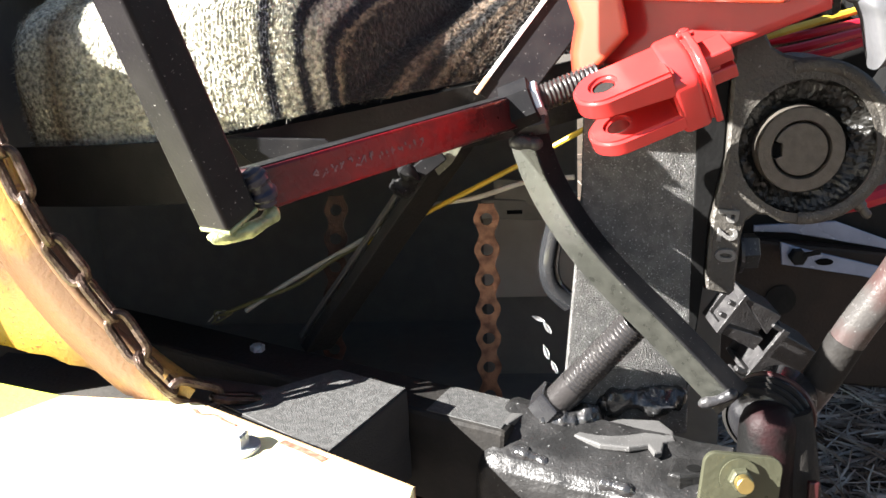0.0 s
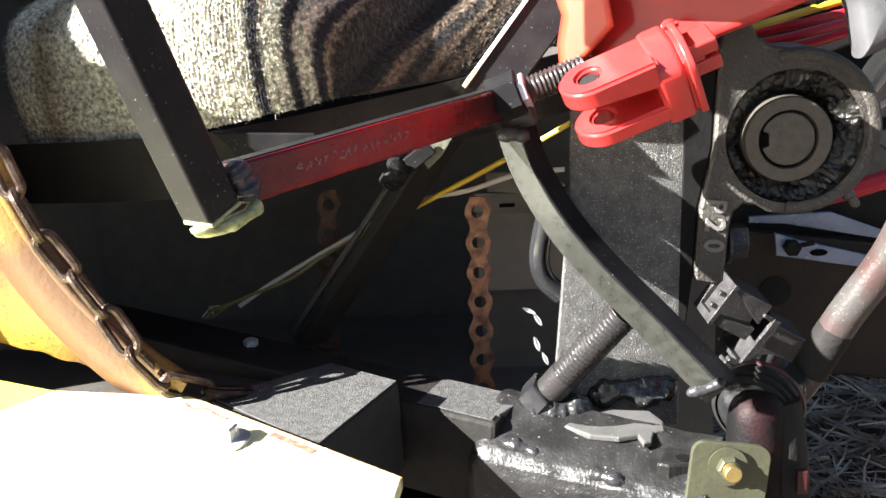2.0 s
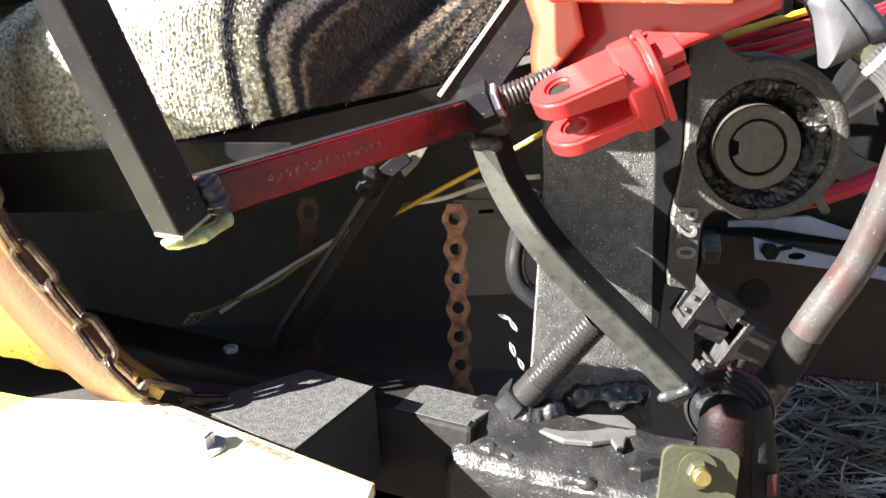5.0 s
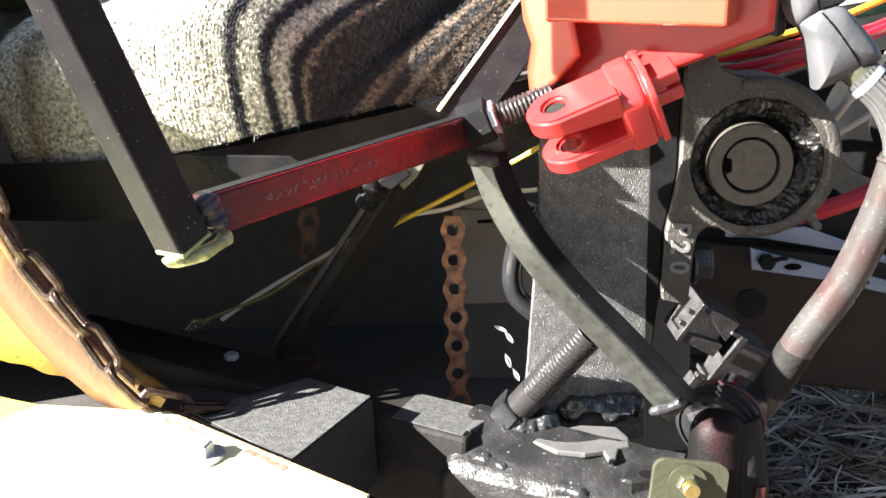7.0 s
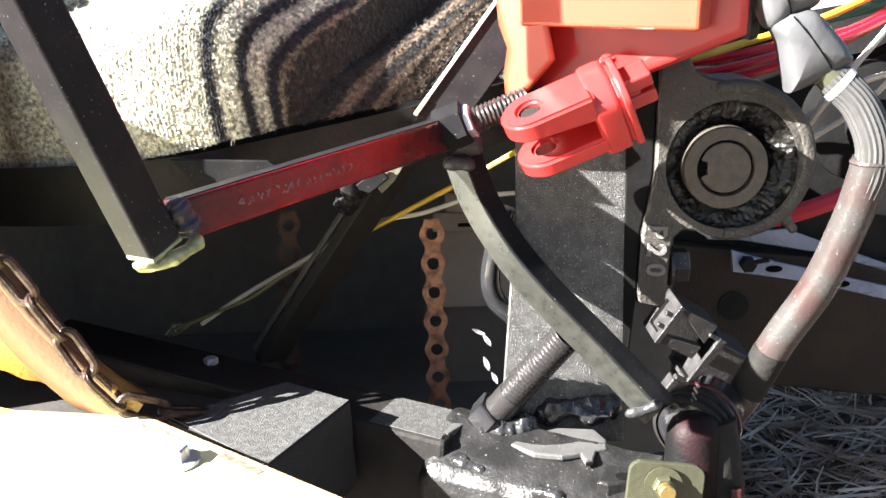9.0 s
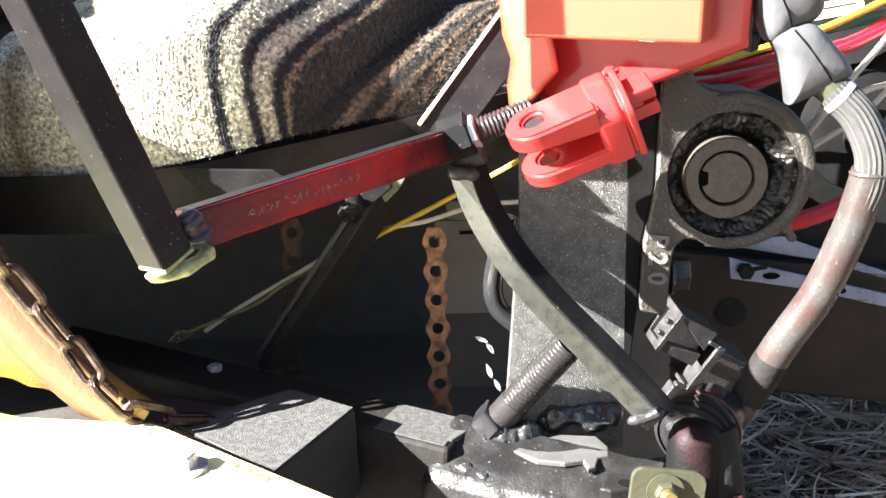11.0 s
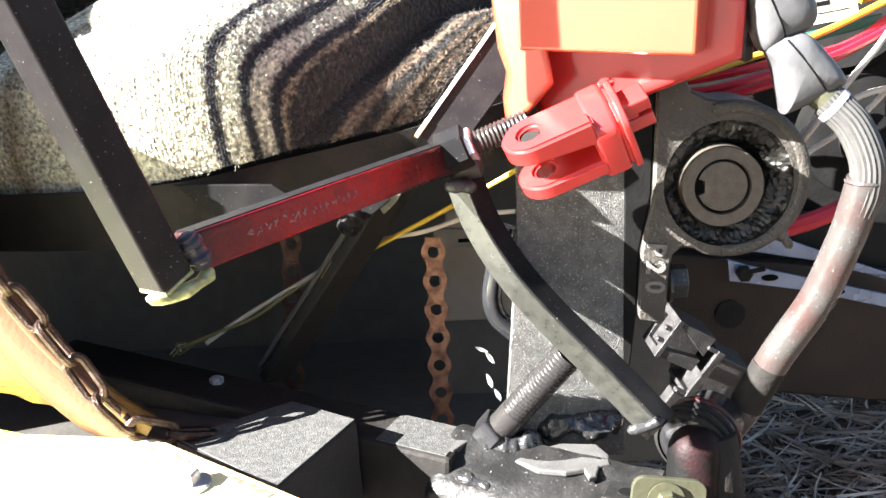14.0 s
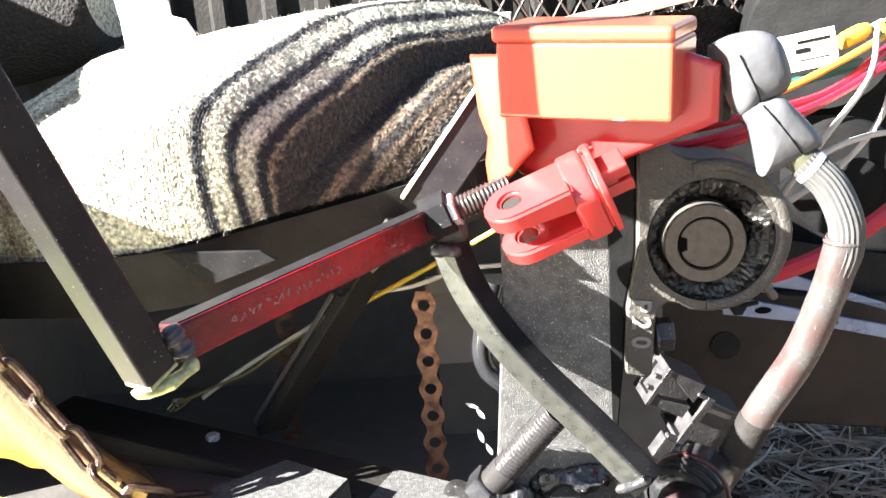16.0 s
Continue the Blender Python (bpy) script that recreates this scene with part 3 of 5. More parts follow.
@functools.lru_cache(maxsize=None)
def cloth_column(i):
    """One thread of the draped wool, from the lower edge up, over the roll and down behind it; i counts 600 threads."""
    u = i / 600
    f = u * (len(CLOTH_EDGE) - 1)
    k = min(int(f), len(CLOTH_EDGE) - 2)
    p = CLOTH_EDGE[k].lerp(CLOTH_EDGE[k + 1], f - k)
    fall = ease((u - 0.50) / 0.36)
    rise = (0.084 - 0.10 * max(0.0, u - 0.45) - 0.04 * max(0.0, 0.25 - u)) * (1 - fall)
    up = Vector((0.03, 0.08, 1.0)).normalized()
    along = Vector((0.50, 0.77, 0.36)).lerp(Vector((0.62, 0.55, 0.58)), fall).normalized()
    over = Vector((0.72, 0.68, 0.02)).normalized()
    down = Vector((0.62, 0.70, -0.55)).normalized()
    out, step = [p.copy()], 0.42 / 70
    for n in range(70):
        s = (n + 0.5) * step
        d = up.lerp(along, ease((s - rise + 0.030) / 0.060) if rise > 0.03 else 1.0)
        d = d.lerp(over, ease((s - rise - 0.080) / 0.09)).lerp(down, ease((s - rise - 0.20) / 0.12))
        p = p + d.normalized() * step
        out.append(p.copy())
    return out


def cloth_point(u, v):
    """The draped wool: u counts across the stripes, v runs along one from the lower edge up and over."""
    f, g = min(u * 600, 599.999), min(v * 70, 69.999)
    i, j = int(f), int(g)
    a, b = cloth_column(i), cloth_column(i + 1)
    p = a[j].lerp(a[j + 1], g - j).lerp(b[j].lerp(b[j + 1], g - j), f - i)
    return p + Vector((-0.55, -0.8, 0)) * 0.010 * math.sin(min(1.0, v * 0.42 / 0.12) * math.pi)


def blanket():
    t = thing("wool_blanket", "cream and dark striped coarse wool blanket draped over a seat pan", "blanket")
    nu, nv = 620, 400
    bm = bmesh.new()
    lay = bm.loops.layers.uv.new("UVMap")
    grid = []
    for i in range(nu + 1):
        row = []
        for j in range(nv + 1):
            u, v = i / nu, j / nv * (0.35 + 0.65 * j / nv)
            p = cloth_point(u, v)
            w = noise.noise(p * 60)
            cu = u * 165 + 0.5 * w
            cv = v * 105 + 0.5 * (int(cu) % 2) + 0.9 * noise.noise(Vector((int(cu) * 3.7, v * 40, 0)))
            knot = abs(math.sin(math.pi * cu)) ** 0.7 * (0.35 + 0.65 * abs(math.sin(math.pi * cv)) ** 0.7)
            p = p + Vector((-0.3, -0.75, 0.6)) * (0.0019 * knot * (0.8 + 0.5 * w) + 0.0009 * abs(noise.noise(p * 420)) + 0.0009 * noise.noise(p * 130) + 0.004 * noise.noise(p * 25))
            row.append((bm.verts.new(p), u, v))
        grid.append(row)
    for i in range(nu):
        for j in range(nv):
            c = (grid[i][j], grid[i + 1][j], grid[i + 1][j + 1], grid[i][j + 1])
            f = bm.faces.new([k[0] for k in c])
            f.smooth = True
            for loop, k in zip(f.loops, c):
                loop[lay].uv = (k[1], k[2])
    part("cloth", bm, WOOL, t)
    rng = random.Random(8)
    bm = bmesh.new()
    lay = bm.loops.layers.uv.new("UVMap")
    for _ in range(40000):
        u, v = rng.random(), rng.random() ** 1.3
        p = cloth_point(u, v)
        ln = rng.uniform(0.0015, 0.0048)
        d = Vector((rng.gauss(-0.2, 0.7), rng.gauss(-0.7, 0.5), rng.gauss(0.35, 0.7))).normalized()
        bend = Vector((rng.gauss(0, 1), rng.gauss(0, 1), rng.gauss(-0.3, 1))) * 0.4
        side = d.cross(Vector((rng.gauss(0, 1), rng.gauss(0, 1), rng.gauss(0, 1)))).normalized() * rng.uniform(0.00014, 0.00030)
        q = p + d * ln * 0.5
        r = q + (d + bend) * ln * 0.5
        v4 = [bm.verts.new(p - side), bm.verts.new(p + side), bm.verts.new(q + side), bm.verts.new(q - side), bm.verts.new(r)]
        for f in (bm.faces.new(v4[:4]), bm.faces.new((v4[3], v4[2], v4[4]))):
            for loop in f.loops:
                loop[lay].uv = (u, v)
    tagged(part("wool_fuzz", bm, WOOL, t, "loose wool fibres"), kind="stuff")
    return t


blanket()

pan = thing("seat_pan", "black sheet metal seat pan under the wool blanket", "seat pan")
lip = [(-0.36, 0.610, 0.452), (-0.240, 0.575, 0.456), (-0.168, 0.568, 0.460), (-0.11, 0.592, 0.466), (-0.018, 0.618, 0.480), (0.08, 0.66, 0.497)]
part("lip", sweep(smooth_line(lip, 6), [(-0.0012, -0.026), (0.0012, -0.026), (0.0012, 0.012), (-0.0012, 0.012)]), DEEP, pan)
bm = bmesh.new()
a = [bm.verts.new((x, y, z - 0.010)) for x, y, z in lip]
b = [bm.verts.new((x + 0.05, y + 0.34, z - 0.005)) for x, y, z in lip]
for i in range(len(lip) - 1):
    bm.faces.new((a[i], a[i + 1], b[i + 1], b[i]))
bmesh.ops.solidify(bm, geom=bm.faces[:], thickness=0.003)
part("pan", bm, SHADE_BLACK, pan)
part("bracket", prism([(-0.166, 0.472), (-0.105, 0.469), (-0.095, 0.462), (-0.140, 0.448), (-0.152, 0.458)], 0.562, 0.565, 0.0008), BAR_BLACK, pan, "dusty black bracket")


# ---- hanging perforated straps ----
def strap(name_at, top, bottom, lean, mat):
    t = thing("hanger_strap", "rusty copper coloured perforated hanger strap hanging down", "hanger strap", "hanger straps")
    bm = bmesh.new()
    pitch, half, hole, n = 0.0215, 0.0088, 0.0043, 48
    x0, y0 = name_at
    z = top
    while z > bottom:
        # one cell: a wavy-sided tile with a round hole
        outer, inner = [], []
        for k in range(n):
            g = 2 * math.pi * k / n
            c, s = math.cos(g), math.sin(g)
            m = max(abs(c) / 1.0, abs(s) / (pitch / 2 / half))
            ox, oz = c / m * half, s / m * half
            wide = half * (0.80 + 0.20 * math.cos(2 * math.pi * oz / pitch))
            ox = max(-wide, min(wide, ox))
            outer.append((ox, oz))
            inner.append((c * hole, s * hole))
        fo = [[bm.verts.new((x0 + a + lean * (z + b - top), y0 + d, z + b)) for a, b in outer] for d in (0, 0.0011)]
        fi = [[bm.verts.new((x0 + a + lean * (z + b - top), y0 + d, z + b)) for a, b in inner] for d in (0, 0.0011)]
        for k in range(n):
            j = (k + 1) % n
            bm.faces.new((fo[0][k], fo[0][j], fi[0][j], fi[0][k]))
            bm.faces.new((fo[1][j], fo[1][k], fi[1][k], fi[1][j]))
            bm.faces.new((fi[0][k], fi[0][j], fi[1][j], fi[1][k]))
            bm.faces.new((fo[0][j], fo[0][k], fo[1][k], fo[1][j]))
        z -= pitch
    bmesh.ops.remove_doubles(bm, verts=bm.verts, dist=0.0001)
    part("band", bm, mat, t)
    return t


strap((-0.0140, 0.6445), 0.399, 0.255, 0.01, COPPER)
strap((-0.1240, 0.686), 0.399, 0.29, 0.08, COPPER_SHADED)


# ---- welded square bars ----
def upright_bar():
    t = thing("upright_square_bar", "upright black square steel bar with chipped paint", "steel bar")
    p, q = Vector((-0.1105, 0.372, 0.466)), Vector((-0.1983, 0.2360, 0.870))
    m = Matrix.Translation((p + q) / 2) @ basis(q - p, (-0.218, -0.976, 0)) @ Matrix.Rotation(radians(-20.5), 4, "X")
    bm = box_at(bmesh.new(), (0, 0, 0), ((q - p).length, 0.0182, 0.0182), bevel=0.0024, segments=4)
    bm.transform(m)
    part("bar", bm, BAR_GREY, t, smooth=True)
    bm = box_at(bmesh.new(), (0, 0, 0), (0.002, 0.0174, 0.0174), bevel=0.0006)
    bm.transform(m @ Matrix.Translation((-(q - p).length / 2 - 0.0005, 0, 0)))
    part("cut_end", bm, WELD_RAW, t, "bare greenish cut end")
    # Both bars are unseen, added to shade the left strip of the box.
    part("shade_cross_bar", bar((-0.1965, 0.239, 0.869), (-0.183, 0.453, 0.875), 0.018, 0.018), BAR_GREY, t)
    part("shade_riser", bar((-0.183, 0.4405, 0.660), (-0.183, 0.4405, 0.866), 0.017, 0.017, up=(0.38, -0.925, 0)), BAR_GREY, t)
    return t


def red_bar():
    t = thing("red_square_bar", "red painted square steel bar with near-black ends and worn lettering", "steel bar")
    p, q = Vector((-0.104, 0.386, 0.4745)), Vector((0.002, 0.545, 0.4830))
    steel = part("bar", bar(p, q, 0.016, 0.0180, up=(0, 0.22, 1), bevel=0.0016), RED_BAR, t)
    d = (q - p).normalized()
    # Thin black strip added on top to cut red bounce light.
    part("black_top_strip", bar(p + Vector((-0.0005, 0.0008, 0.0091)), q + Vector((-0.0005, 0.0008, 0.0091)), 0.0128, 0.0006, up=(0, 0.22, 1), bevel=0.0002), BAR_BLACK, t, "black strip added over the upper face")
    # worn stencilled line along the front face
    rng = random.Random(3)
    side = Vector((d.y, -d.x, 0)).normalized()
    side = (side + Vector((0, 0, 0.115))).normalized()
    for k in range(15):
        c = p + d * (0.030 + 0.0052 * k) + side * 0.0081 + Vector((0, 0, rng.uniform(-0.0006, 0.0006)))
        b = bmesh.new()
        for _ in range(3):
            o = c + d * rng.uniform(-0.0020, 0.0020) + Vector((0, 0, rng.uniform(-0.0016, 0.0016)))
            box_at(b, o, (rng.uniform(0.0008, 0.0036), 0.0004, 0.0008), basis(d, (0, 0, 1)) @ Matrix.Rotation(rng.choice((0.2, 0.9, 1.4, -0.8)), 4, "Y"), 0)
        part("worn_letter", b, WORN_MARK, steel, "worn grey letter mark")
    part("weld", bead([(-0.1015, 0.3750, 0.4850), (-0.0990, 0.3768, 0.4795), (-0.0975, 0.3785, 0.4740), (-0.0968, 0.3795, 0.4685)], 0.0054, 5, 0.2), WELD, t, "blue burnt weld bead", smooth=True)
    part("weld_toe", bead([(-0.118, 0.3645, 0.4600), (-0.108, 0.366, 0.4605), (-0.0985, 0.3745, 0.4630), (-0.094, 0.384, 0.4655)], 0.0032, 9), WELD_RAW, t, "greenish bare weld", smooth=True)
    return t


upright_bar()
red_bar()

stop = thing("threaded_stop_bolt", "dark threaded bolt with a black jam nut holding the red fork", "bolt")
part("nut", hexagon((0.001, 0.545, 0.4835), (0.017, 0.5435, 0.4895), 0.024, turn=0.4), BAR_BLACK, stop, "black hex jam nut")
# Extra bright nut whose colour stands in for a glint.
part("nut_glint", hexagon((0.0172, 0.5433, 0.4896), (0.0208, 0.5429, 0.4909), 0.0175, turn=0.4), ZINC, stop, "bright thin nut added for a glint")
part("lower_nut", hexagon((0.006, 0.548, 0.4745), (0.024, 0.545, 0.478), 0.013, turn=0.1), BLACK, stop)
part("rod", threaded((0.010, 0.544, 0.4865), (0.052, 0.548, 0.5010), 0.0080, 0.0026), STEEL, stop, "dark steel thread", smooth=False)


def bent_bar():
    t = thing("bent_flat_bar", "bent black steel bar with one dusty face toned as lit", "steel bar")
    line = [(0.013, 0.552, 0.470), (0.020, 0.549, 0.448), (0.030, 0.5445, 0.428), (0.043, 0.539, 0.4085), (0.0605, 0.532, 0.388), (0.089, 0.5195, 0.3595), (0.121, 0.503, 0.3265)]
    hw, r = 0.0084, 0.0012
    sec = [(sx * (hw - r) + r * math.cos(math.radians(g)), sy * (hw - r) + r * math.sin(math.radians(g))) for sx, sy, g0 in ((1, 1, 0), (-1, 1, 90), (-1, -1, 180), (1, -1, 270)) for g in (g0, g0 + 45, g0 + 90)]
    up = (-0.58, -0.80, -0.11)
    part("bar", sweep(smooth_line(line, 6), sec, up=up), BAR_BLACK, t)
    k = hw - 0.0009
    # Thin paler skin on the face towards the sun; light in its colour.
    part("lit_dusty_face", sweep(smooth_line(line, 6), [(-k, hw - 0.0002), (k, hw - 0.0002), (k, hw + 0.0003), (-k, hw + 0.0003)], up=up), BAR_LIT_DUST, t, "dusty grey face, its light put into the colour")
    part("upper_weld", bead([(0.003, 0.541, 0.4665), (0.010, 0.540, 0.467), (0.020, 0.541, 0.4655)], 0.0032, 2), BLACK, t, smooth=True)
    part("lower_weld", bead([(0.101, 0.496, 0.3275), (0.110, 0.494, 0.330), (0.121, 0.494, 0.3355)], 0.0028, 12, 0.25), BLACK, t, smooth=True)
    return t


bent_bar()

# ---- post with pillow block bearing ----
post = thing("steel_post", "black hammered steel post, sunlit in patches", "steel post")
face = prism([(0.029, 0.2859), (0.0433, 0.4359), (0.0450, 0.4960), (0.0600, 0.4985), (0.1145, 0.4960), (0.1145, 0.4479), (0.1090, 0.2753)], 0.548, 0.5555, 0.0012)
for v in face.verts:
    v.co.y += 0.25 * (v.co.x - 0.03)
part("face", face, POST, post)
# Black strip put in for the shade between post and bearing.
part("side", prism([(0.106, 0.28), (0.1165, 0.371), (0.119, 0.415), (0.1265, 0.45), (0.128, 0.487), (0.1295, 0.515), (0.110, 0.515), (0.110, 0.448)], 0.5675, 0.584, 0.001), SHADE_BLACK, post, "black strip filling the shaded gap beside the bearing")


def bearing():
    t = thing("pillow_block_bearing", "black cast iron pillow block bearing with a greasy recess", "bearing")
    c = Vector((0.1730, 0.0, 0.4575))
    R, rin = 0.0482, 0.0388
    h = Vector((0.1720, 0.0, 0.4550))
    out = [(0.1170, 0.371), (0.1310, 0.367), (0.1340, 0.370), (0.1368, 0.404)]
    out += [(0.1388, 0.4120), (0.1445, 0.4165), (0.152, 0.4155)]
    for k in range(29):
        a = math.radians(-108 + 205 * k / 28)
        out.append((c.x + R * math.cos(a), c.z + R * math.sin(a)))
    out += [(0.158, 0.5075), (0.150, 0.512), (0.146, 0.520), (0.1450, 0.541), (0.1300, 0.541), (0.1285, 0.487), (0.1270, 0.450), (0.1195, 0.415)]
    # body as a plate with a round recess: side walls, front ring and back
    bm = bmesh.new()
    n = 56
    y0, y1 = 0.5645, 0.606
    hole = [(h.x + rin * math.cos(2 * math.pi * k / n), h.z + rin * math.sin(2 * math.pi * k / n)) for k in range(n)]
    soft = 0.0016
    ins = []
    for i, (x, z) in enumerate(out):
        e = Vector(out[(i + 1) % len(out)]) - Vector(out[i - 1])
        nrm = Vector((-e.y, e.x)).normalized()
        ins.append((x + nrm.x * soft, z + nrm.y * soft))
    vo = [bm.verts.new((x, y0 - soft, z)) for x, z in ins]
    vm = [bm.verts.new((x, y0, z)) for x, z in out]
    vi = [bm.verts.new((x, y0 - soft, z)) for x, z in hole]
    eo = [bm.edges.new((vo[i], vo[(i + 1) % len(vo)])) for i in range(len(vo))]
    ei = [bm.edges.new((vi[i], vi[(i + 1) % n])) for i in range(n)]
    bmesh.ops.triangle_fill(bm, use_beauty=True, edges=eo + ei)
    vb = [bm.verts.new((x, y1, z)) for x, z in out]
    for i in range(len(vo)):
        j = (i + 1) % len(vo)
        bm.faces.new((vo[i], vm[i], vm[j], vo[j]))
        bm.faces.new((vm[i], vb[i], vb[j], vm[j]))
    bm.faces.new(vb[::-1])
    vr = [bm.verts.new((x, 0.585, z)) for x, z in hole]
    for i in range(n):
        j = (i + 1) % n
        bm.faces.new((vi[j], vr[j], vr[i], vi[i]))
    housing = part("housing", bm, IRON, t, smooth=True)
    arc = [Vector((c.x + (R - 0.0042) * math.cos(math.radians(g)), y0 - soft, c.z + (R - 0.0042) * math.sin(math.radians(g)))) for g in range(-96, 108, 4)]
    part("rim", sweep(arc, circle(0.0036, 12, 0.45), up=(0, -1, 0)), IRON, t, "raised cast rim", smooth=True)
    # grease: an uneven ring in the recess
    bm = lathe([(0.000, rin - 0.0002), (0.003, 0.0362), (0.0045, 0.0325), (0.007, 0.029), (0.008, 0.0265), (0.014, 0.0225)], (h.x, 0.5655, h.z), (0, 1, 0), 120, caps=False)
    bmesh.ops.subdivide_edges(bm, edges=bm.edges[:], cuts=2, use_grid_fill=True)
    bm.normal_update()
    for v in bm.verts:
        v.co += v.normal * (0.0016 * noise.noise(v.co * 150) + 0.0010 * noise.noise(v.co * 420) + 0.0006 * noise.noise(v.co * 900))
    part("grease", bm, GREASE, t, "lumpy wet black grease", smooth=True)
    p = Vector((0.1678, 0, 0.4543))
    part("inner_ring", lathe([(0.03, 0.0246), (0.0, 0.0246), (-0.001, 0.0240), (-0.001, 0.0171), (0.0, 0.0164), (0.02, 0.0164)], (p.x, 0.5600, p.z), (0, 1, 0), 56, caps=False), RING, t, "oiled brown steel ring", smooth=True)
    # shaft end with a keyway
    bm = bmesh.new()
    ring = []
    for k in range(56):
        a = 2 * math.pi * k / 56
        x, z = 0.0151 * math.cos(a), 0.0151 * math.sin(a)
        if x < -0.0125 and abs(z) < 0.0040:
            x = -0.0105
        ring.append((p.x + x, p.z + z))
    shaft = part("shaft", prism(ring, 0.5603, 0.595, 0.0006), RING, t, "steel shaft end with a keyway")
    part("key", box_at(bmesh.new(), (p.x - 0.0132, 0.569, p.z), (0.005, 0.012, 0.0078), bevel=0), INK, shaft)
    part("gap", lathe([(0.012, 0.0170), (0.012, 0.014)], (p.x, 0.5615, p.z), (0, 1, 0), 40, caps=False), GREASE, t)
    # foot bolt
    part("foot_bolt", hexagon((0.139, 0.580, 0.390), (0.1505, 0.580, 0.390), 0.019), BLACK, t, "hex foot bolt")
    part("foot_washer", lathe([(0, 0.0135), (0.002, 0.0135)], (0.1385, 0.580, 0.390), (1, 0, 0), 28), BLACK, t)
    part("grease_nipple", lathe([(0, 0.004), (0.006, 0.004), (0.007, 0.0028), (0.012, 0.003), (0.014, 0.0015)], (0.2085, 0.585, 0.419), (0.55, -0.1, -0.75), 14), RING, t)
    # raised casting letters, paler than the iron to paint their edge highlights
    for ch, x, z in (("P", 0.1283, 0.4165), ("2", 0.1278, 0.4048), ("0", 0.1272, 0.3925)):
        cu = bpy.data.curves.new("letter", "FONT")
        cu.body, cu.size, cu.extrude, cu.bevel_depth, cu.align_x, cu.align_y = ch, 0.0158, 0.0016, 0.0004, "CENTER", "CENTER"
        cu.offset = 0.00015
        tmp = bpy.data.objects.new("letter", cu)
        me = bpy.data.meshes.new_from_object(tmp)
        bpy.data.objects.remove(tmp)
        me.materials.append(CAST_LETTER)
        ob = new("raised_letter", me)
        ob.parent = housing
        ob.matrix_basis = Matrix(((-0.1, 0.995, 0, x), (0, 0, -1, 0.5632), (-0.995, -0.1, 0, z), (0, 0, 0, 1)))
    return t


bearing()

# ---- base casting with stud ----
base = thing("base_channel", "dusty black welded steel channel at the foot of the post", "steel channel")


def channel_mesh():
    """A folded channel lying obliquely: a front face, a rounded fold and a slowly rising top."""
    bm = bmesh.new()
    sec = [(0.0, 0.20), (0.0, 0.268), (0.0015, 0.2745), (0.006, 0.279), (0.014, 0.2835), (0.026, 0.288), (0.042, 0.2925), (0.050, 0.293), (0.054, 0.288), (0.054, 0.20)]
    fine = []
    for (a, b), (c, d) in zip(sec, sec[1:]):
        for k in range(5):
            fine.append((a + (c - a) * k / 5, b + (d - b) * k / 5))
    fine.append(sec[-1])
    rows, n = [], 70
    for i in range(n + 1):
        f = i / n
        p = Vector((-0.0235, 0.5213, 0)).lerp(Vector((0.105, 0.466, 0)), f)
        shrink = 1 - 0.16 * max(0.0, 1 - f / 0.07) ** 2
        row = []
        for w, z in fine:
            zz = 0.24 + (z - 0.24) * shrink
            zz += 0.012 * (1 - f) ** 1.5 * max(0.0, (z - 0.26) / 0.033)
            q = p + Vector((0.395, 0.918, 0)) * (0.027 + (w - 0.027) * shrink) + Vector((0, 0, zz))
            q += Vector((-0.2, -0.4, 1)) * (0.0011 * noise.noise(q * 60) + 0.0004 * noise.noise(q * 260))
            row.append(bm.verts.new(q))
        rows.append(row)
    for a, b in zip(rows, rows[1:]):
        for k in range(len(fine) - 1):
            bm.faces.new((a[k], a[k + 1], b[k + 1], b[k]))
    bm.faces.new(rows[0])
    bm.faces.new(rows[-1][::-1])
    return bm


part("channel", channel_mesh(), CHANNEL, base, smooth=True)
part("gusset", prism([(0.036, 0.528), (0.046, 0.540), (0.066, 0.549), (0.088, 0.546), (0.094, 0.531), (0.0930, 0.519), (0.0865, 0.5165), (0.0835, 0.505), (0.0790, 0.503), (0.0770, 0.514), (0.066, 0.511), (0.050, 0.515)], 0.2915, 0.2952, 0.0010, axis="z"), CHANNEL_DUST, base, "dusty grey gusset with a torn notch")
part("foot", prism([(0.084, 0.488), (0.089, 0.503), (0.097, 0.510), (0.108, 0.516), (0.112, 0.504), (0.106, 0.487), (0.090, 0.485)], 0.280, 0.2910, 0.0018, axis="z"), CHANNEL, base, "dusty foot plate with a bolt hole")
part("hole", lathe([(0, 0.0042), (0.0004, 0.0042)], (0.0990, 0.4920, 0.2911), (0, 0, 1), 20), INK, base, "dark bolt hole")
part("end_fin", prism([(-0.012, 0.532), (-0.008, 0.546), (0.004, 0.560), (0.016, 0.560), (-0.002, 0.534)], 0.290, 0.3000, 0.0010, axis="z"), CHANNEL_DUST, base, "dusty sheet edge")
part("weld", bead([(-0.002, 0.525, 0.2870), (0.010, 0.520, 0.2850), (0.022, 0.515, 0.2825)], 0.0042, 21, 0.35), FRESH, base, "shiny weld run", smooth=True)
part("weld", bead([(0.048, 0.500, 0.2795), (0.057, 0.494, 0.2790), (0.067, 0.488, 0.2780)], 0.0042, 22, 0.35), FRESH, base, "shiny weld run", smooth=True)
part("stud_weld", bead([(0.021, 0.549, 0.297), (0.030, 0.544, 0.296), (0.042, 0.546, 0.296), (0.052, 0.551, 0.297)], 0.0085, 23, 0.45), FRESH, base, "shiny lumpy weld", smooth=True)
